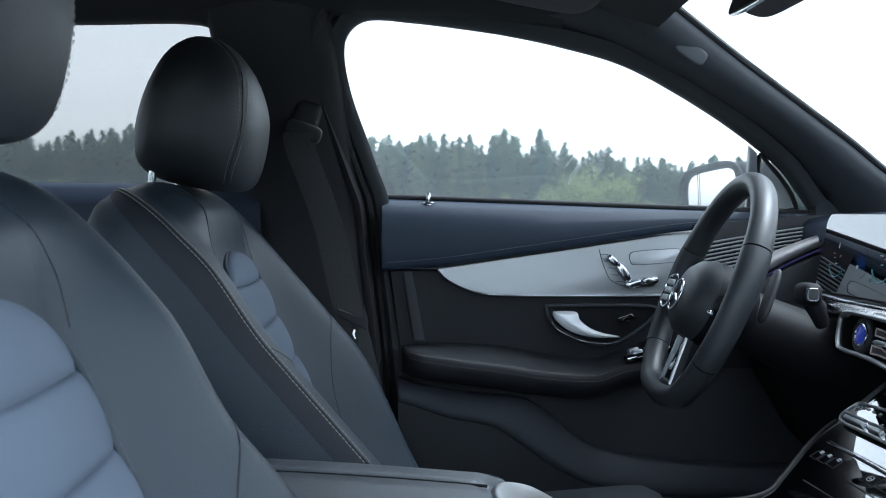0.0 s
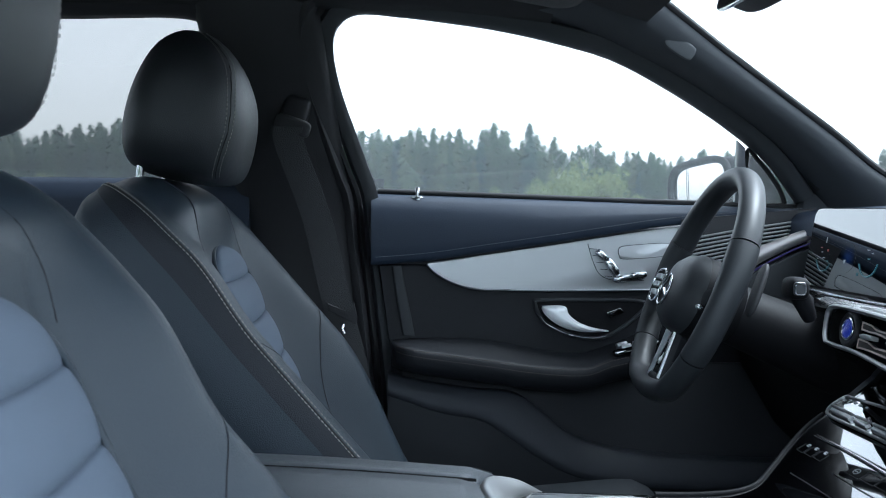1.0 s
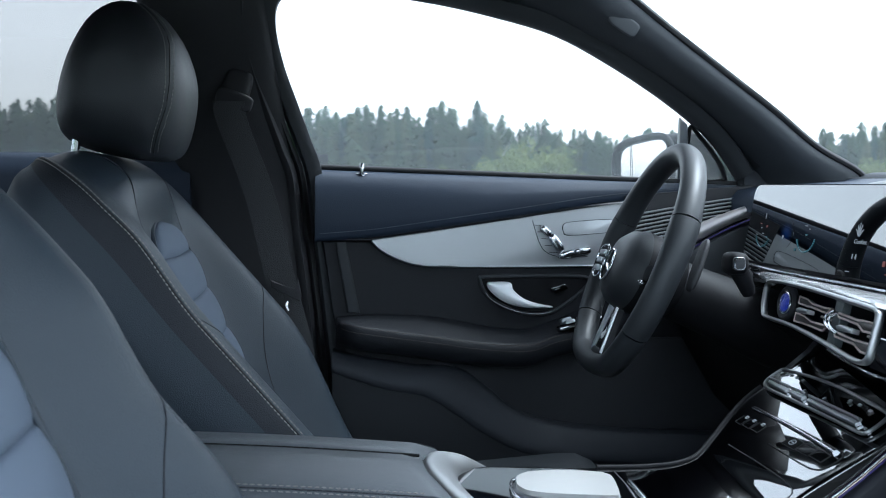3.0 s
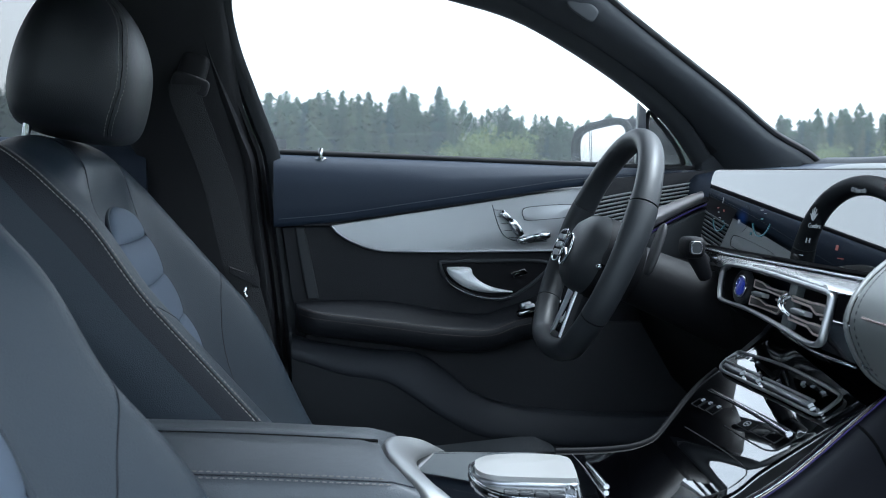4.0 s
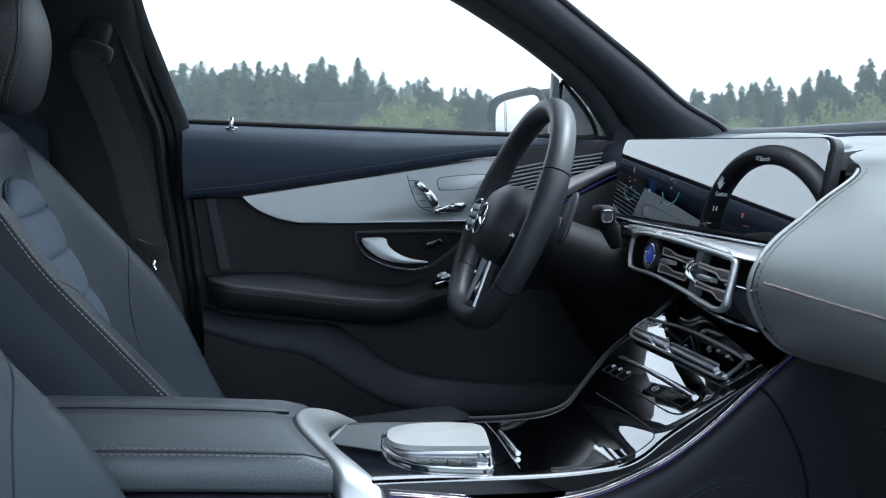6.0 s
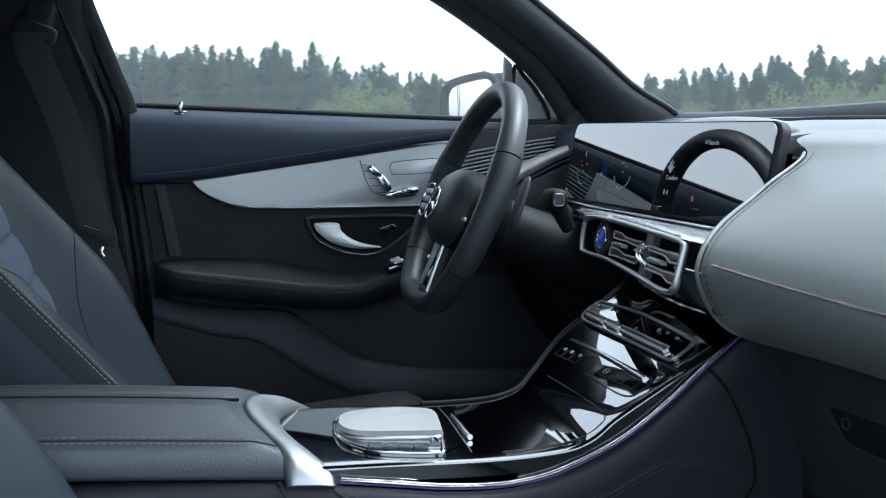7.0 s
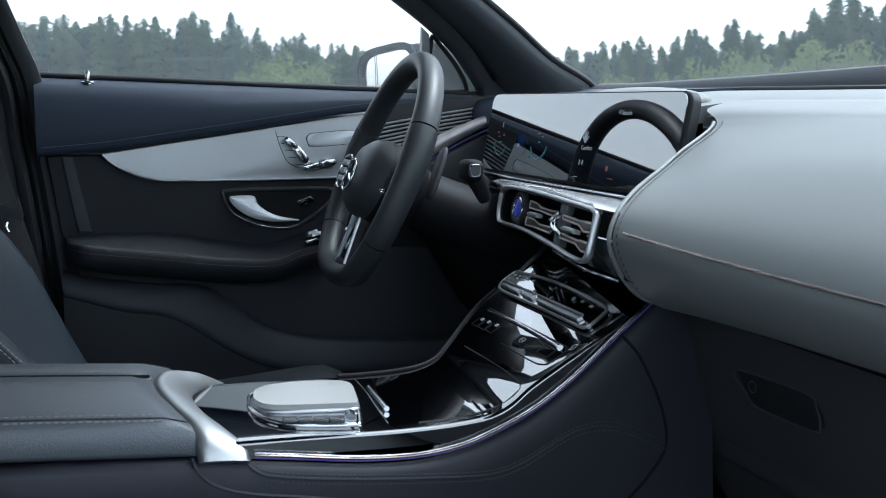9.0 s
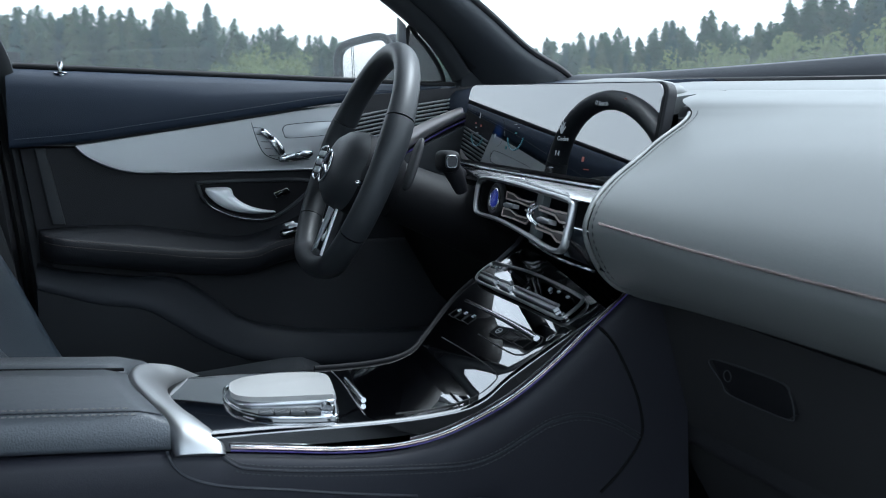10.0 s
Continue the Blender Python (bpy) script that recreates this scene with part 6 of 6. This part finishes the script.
for (x0, y0), (x1, y1) in (((0.5027, 0.141), (0.4999, 0.086)), ((0.4994, 0.0798), (0.4980, 0.0445)), ((0.4973, 0.0366), (0.4909, -0.076))):
    part("toggle_bar", tube([slope(x0, y0, 0.009), slope((x0 + x1) / 2, (y0 + y1) / 2, 0.0095), slope(x1, y1, 0.009)], 0.0017, 10), BEZEL, clim, "chrome toggle bar")
    part("toggle", slab([slope(x0 - 0.0055, y0 - 0.003, 0.0045), slope(x1 - 0.0055, y1 + 0.002, 0.0045), slope(x1 - 0.0008, y1, 0.0045), slope(x0 - 0.0008, y0, 0.0045)], (-0.5, 0, 0.86), 0.0035, 0.0012), ALU, clim, "silver rocker switch")
for x, y in ((0.504, 0.064), (0.5025, 0.018), (0.5075, -0.022)):
    part("tick", box(Matrix.Translation(slope(x, y, 0.0055)) @ TILT_Y, 0.004, 0.003, 0.002, 0.0006), ALU, clim)
for x, y in ((0.5172, 0.146), (0.5178, 0.1351), (0.5183, 0.1242), (0.5173, 0.1103), (0.5167, 0.0945), (0.5103, -0.0173), (0.5092, -0.0371), (0.5065, -0.061)):
    part("icon", box(Matrix.Translation(slope(x, y, 0.0046)) @ TILT_Y, 0.0030, 0.0050, 0.0005, 0), ICON, clim)

# ---- forest edge and meadow ----
def conifer(rng, tall, wide, dense=3.4, arms=8):
    """A spruce: whorls of drooping boughs, each a ragged fan, thinning to a bare spike; dead lower trunk."""
    trunk = tube([(0, 0, 0), (0.05, 0, tall * 0.5), (0, 0, tall * 0.96)], [0.17, 0.11, 0.02], 7)
    bm = bmesh.new()
    blunt = rng.uniform(0.04, 0.24)
    levels = int(tall * dense)
    start = rng.uniform(0.16, 0.34)
    lean = rng.uniform(0.36, 0.72)
    for i in range(levels):
        f = i / levels
        z = tall * (start + (0.99 - start) * f)
        reach = wide * (1 - f) ** lean * rng.uniform(0.6, 1.12) + blunt
        for k in range(arms if f < 0.75 else 7):
            if rng.random() < 0.10:
                continue
            a = rng.uniform(0, 2 * math.pi)
            L = reach * rng.uniform(0.55, 1.1)
            d = Vector((math.cos(a), math.sin(a), 0))
            s = Vector((-d.y, d.x, 0))
            w = 0.22 + 0.26 * L
            sag = -0.30 * L + rng.uniform(-0.1, 0.1)
            root = Vector((0, 0, z + 0.10 + 0.08 * L))
            tip = d * L + Vector((0, 0, z + sag))
            mid_l = d * L * 0.55 + s * w * rng.uniform(0.6, 1.1) + Vector((0, 0, z + sag * 0.5 - rng.uniform(0.02, 0.22)))
            mid_r = d * L * 0.55 - s * w * rng.uniform(0.6, 1.1) + Vector((0, 0, z + sag * 0.5 - rng.uniform(0.02, 0.22)))
            v = [bm.verts.new(p) for p in (root, mid_l, tip, mid_r)]
            bm.faces.new((v[0], v[1], v[2]))
            bm.faces.new((v[0], v[2], v[3]))
    return trunk, bm


def broadleaf(rng, tall, wide):
    bm_t = tube([(0, 0, 0), (0.1, 0.05, tall * 0.3), (0, 0.1, tall * 0.7)], [0.16, 0.12, 0.04], 7)
    for k in range(5):
        a = 2 * math.pi * k / 5 + rng.random()
        tube_into(bm_t, [(0.05, 0.05, tall * 0.3), (wide * 0.4 * math.cos(a), wide * 0.4 * math.sin(a), tall * 0.6), (wide * 0.6 * math.cos(a), wide * 0.6 * math.sin(a), tall * 0.8)], [0.08, 0.04, 0.015], 5)
    bm = bmesh.new()
    lobes = [(Vector((rng.uniform(-0.6, 0.6) * wide, rng.uniform(-0.6, 0.6) * wide, tall * rng.uniform(0.3, 0.85))), wide * rng.uniform(0.3, 0.55)) for _ in range(16)]
    for c, r in lobes:
        for k in range(90):
            d = Vector((rng.gauss(0, 1), rng.gauss(0, 1), rng.gauss(0, 0.8))).normalized()
            p = c + d * r * rng.uniform(0.7, 1.1)
            w = rng.uniform(0.12, 0.28)
            t = d.orthogonal().normalized()
            b = d.cross(t)
            v = [bm.verts.new(p + (t * math.cos(x) + b * math.sin(x)) * w * rng.uniform(0.6, 1.2) + d * rng.uniform(-0.1, 0.1)) for x in (0, 1.6, 3.1, 4.7)]
            bm.faces.new(v)
    return bm_t, bm


rng = random.Random(5)
conifers, broads = [], []
for k in range(8):
    t, c = conifer(rng, rng.uniform(11.0, 15.5), rng.uniform(2.2, 3.3))
    e = thing("conifer_tree", "dark green conifer with a bare lower trunk at the forest edge", "tree", "forest edge")
    part("trunk", t, BARK, e)
    part("crown", c, (NEEDLES, NEEDLES_PALE, NEEDLES_BLUE)[k % 3], e, smooth=5)
    conifers.append(e)
for k in range(3):
    t, c = broadleaf(rng, rng.uniform(6.5, 8.5), rng.uniform(3.0, 4.0))
    e = thing("broadleaf_tree", "light green broadleaf tree before the dark forest", "tree", "forest edge")
    part("trunk", t, BARK, e)
    part("crown", c, LEAVES, e, smooth=5)
    broads.append(e)


def forest_distance(az):
    """Distance of the forest edge in the direction az, degrees from the car's left, forward positive."""
    return 150 - 1.45 * max(0.0, az - 20) - 0.5 * max(0.0, -az - 8)


def low_stretch(az):
    """Younger, lower trees stand ahead of the car."""
    return 1.06 - 0.06 * ease(-6, 4, az) - 0.24 * ease(3, 19, az) * (1 - ease(33, 44, az)) + 0.06 * ease(-4, 2, az) * (1 - ease(8, 12, az)) - 0.14 * (1 - ease(-20, -13, az)) + 0.07 * math.sin(az * 1.7) * math.sin(az * 0.61 + 1.0)


used_c, used_b = set(), set()


def plant(pool, used, az, dist, scale):
    a = radians(az)
    m = pose(dist * math.sin(a), dist * math.cos(a), GROUND - 0.1, 0, 0, rng.uniform(0, 360))
    src = rng.choice(pool)
    if src not in used:
        used.add(src)
        ob = src
        ob.matrix_basis = m
    else:
        ob = copy_thing(src, m)
    ob.scale = (scale, scale, scale * rng.uniform(0.92, 1.08))
    return ob


far_meshes = []
for k in range(4):
    t, c = conifer(rng, rng.uniform(11.0, 15.5), rng.uniform(2.2, 3.0), 2.3, 7)
    t.free()
    c.verts.index_update()
    far_meshes.append((np.array([v.co[:] for v in c.verts]), np.array([[v.index for v in f.verts] for f in c.faces])))
    c.free()
back_v, back_f, back_n = [], [], 0


def plant_back(az, dist, scale):
    """A tree of the deeper rows or of the unseen ring, joined into the one mass of woods."""
    global back_n
    a, turn = radians(az), rng.uniform(0, 6.28)
    v, f = rng.choice(far_meshes)
    c, s_ = math.cos(turn) * scale, math.sin(turn) * scale
    w = np.stack([v[:, 0] * c - v[:, 1] * s_ + dist * math.sin(a), v[:, 0] * s_ + v[:, 1] * c + dist * math.cos(a), v[:, 2] * scale + GROUND - 0.1], 1)
    back_v.append(w)
    back_f.append(f + back_n)
    back_n += len(v)


az = -42.0
while az < 58:
    d = forest_distance(az)
    plant(conifers, used_c, az + rng.uniform(-0.4, 0.4), d + rng.uniform(-3, 2), rng.uniform(0.64, 0.97) * (1 + 0.005 * max(0, az - 34)) * low_stretch(az))
    az += 0.44 * 150 / d * rng.uniform(0.6, 1.4)
az = -42.0
while az < 58:
    d = forest_distance(az)
    for row in range(2):
        plant_back(az + rng.uniform(-0.5, 0.5), d + 5 + row * 6 + rng.uniform(-2, 2), rng.uniform(0.78, 1.06) * (1 + 0.005 * max(0, az - 34)) * low_stretch(az))
    for row in range(2):
        plant_back(az + rng.uniform(-0.5, 0.5), d + 9 + row * 5 + rng.uniform(-2, 2), rng.uniform(0.66, 0.90) * (1 + 0.005 * max(0, az - 34)) * low_stretch(az))
    az += 0.30 * 150 / d
# unseen ring of trees on the passenger side, added to cut low sky light
az = 82.0
while az < 275:
    for row in range(2):
        plant_back(az + rng.uniform(-2, 2), 75 + row * 4 + rng.uniform(-1.5, 1.5), rng.uniform(0.75, 1.0))
    az += 1.1
me = bpy.data.meshes.new("woods")
me.from_pydata(np.concatenate(back_v).tolist(), [], np.concatenate(back_f).tolist())
me.materials.append(NEEDLES)
woods = new("woods", me)
tagged(woods, "deeper rows of dark conifers behind the forest edge, and an unseen ring added to block sky light", "woods", kind="stuff")
for az, dd, sc in ((10.4, -7, 1.05), (12.6, -6, 0.95), (8.6, -4, 0.72), (14.6, -3, 0.5), (6.2, -3, 0.55), (-24, -4, 0.9), (-27, -5, 1.0), (-19, -3, 0.7), (-31, -3, 0.9), (27, -4, 0.55), (30, -4, 0.7), (33, -3, 0.7), (35, -6, 0.85), (37, -4, 0.95), (39, -3, 1.05), (41, -5, 1.15), (43, -3, 1.1), (45, -4, 1.2), (47, -6, 1.2), (50, -4, 1.3)):
    plant(broads, used_b, az, forest_distance(az) + dd - 3, sc * 1.0)
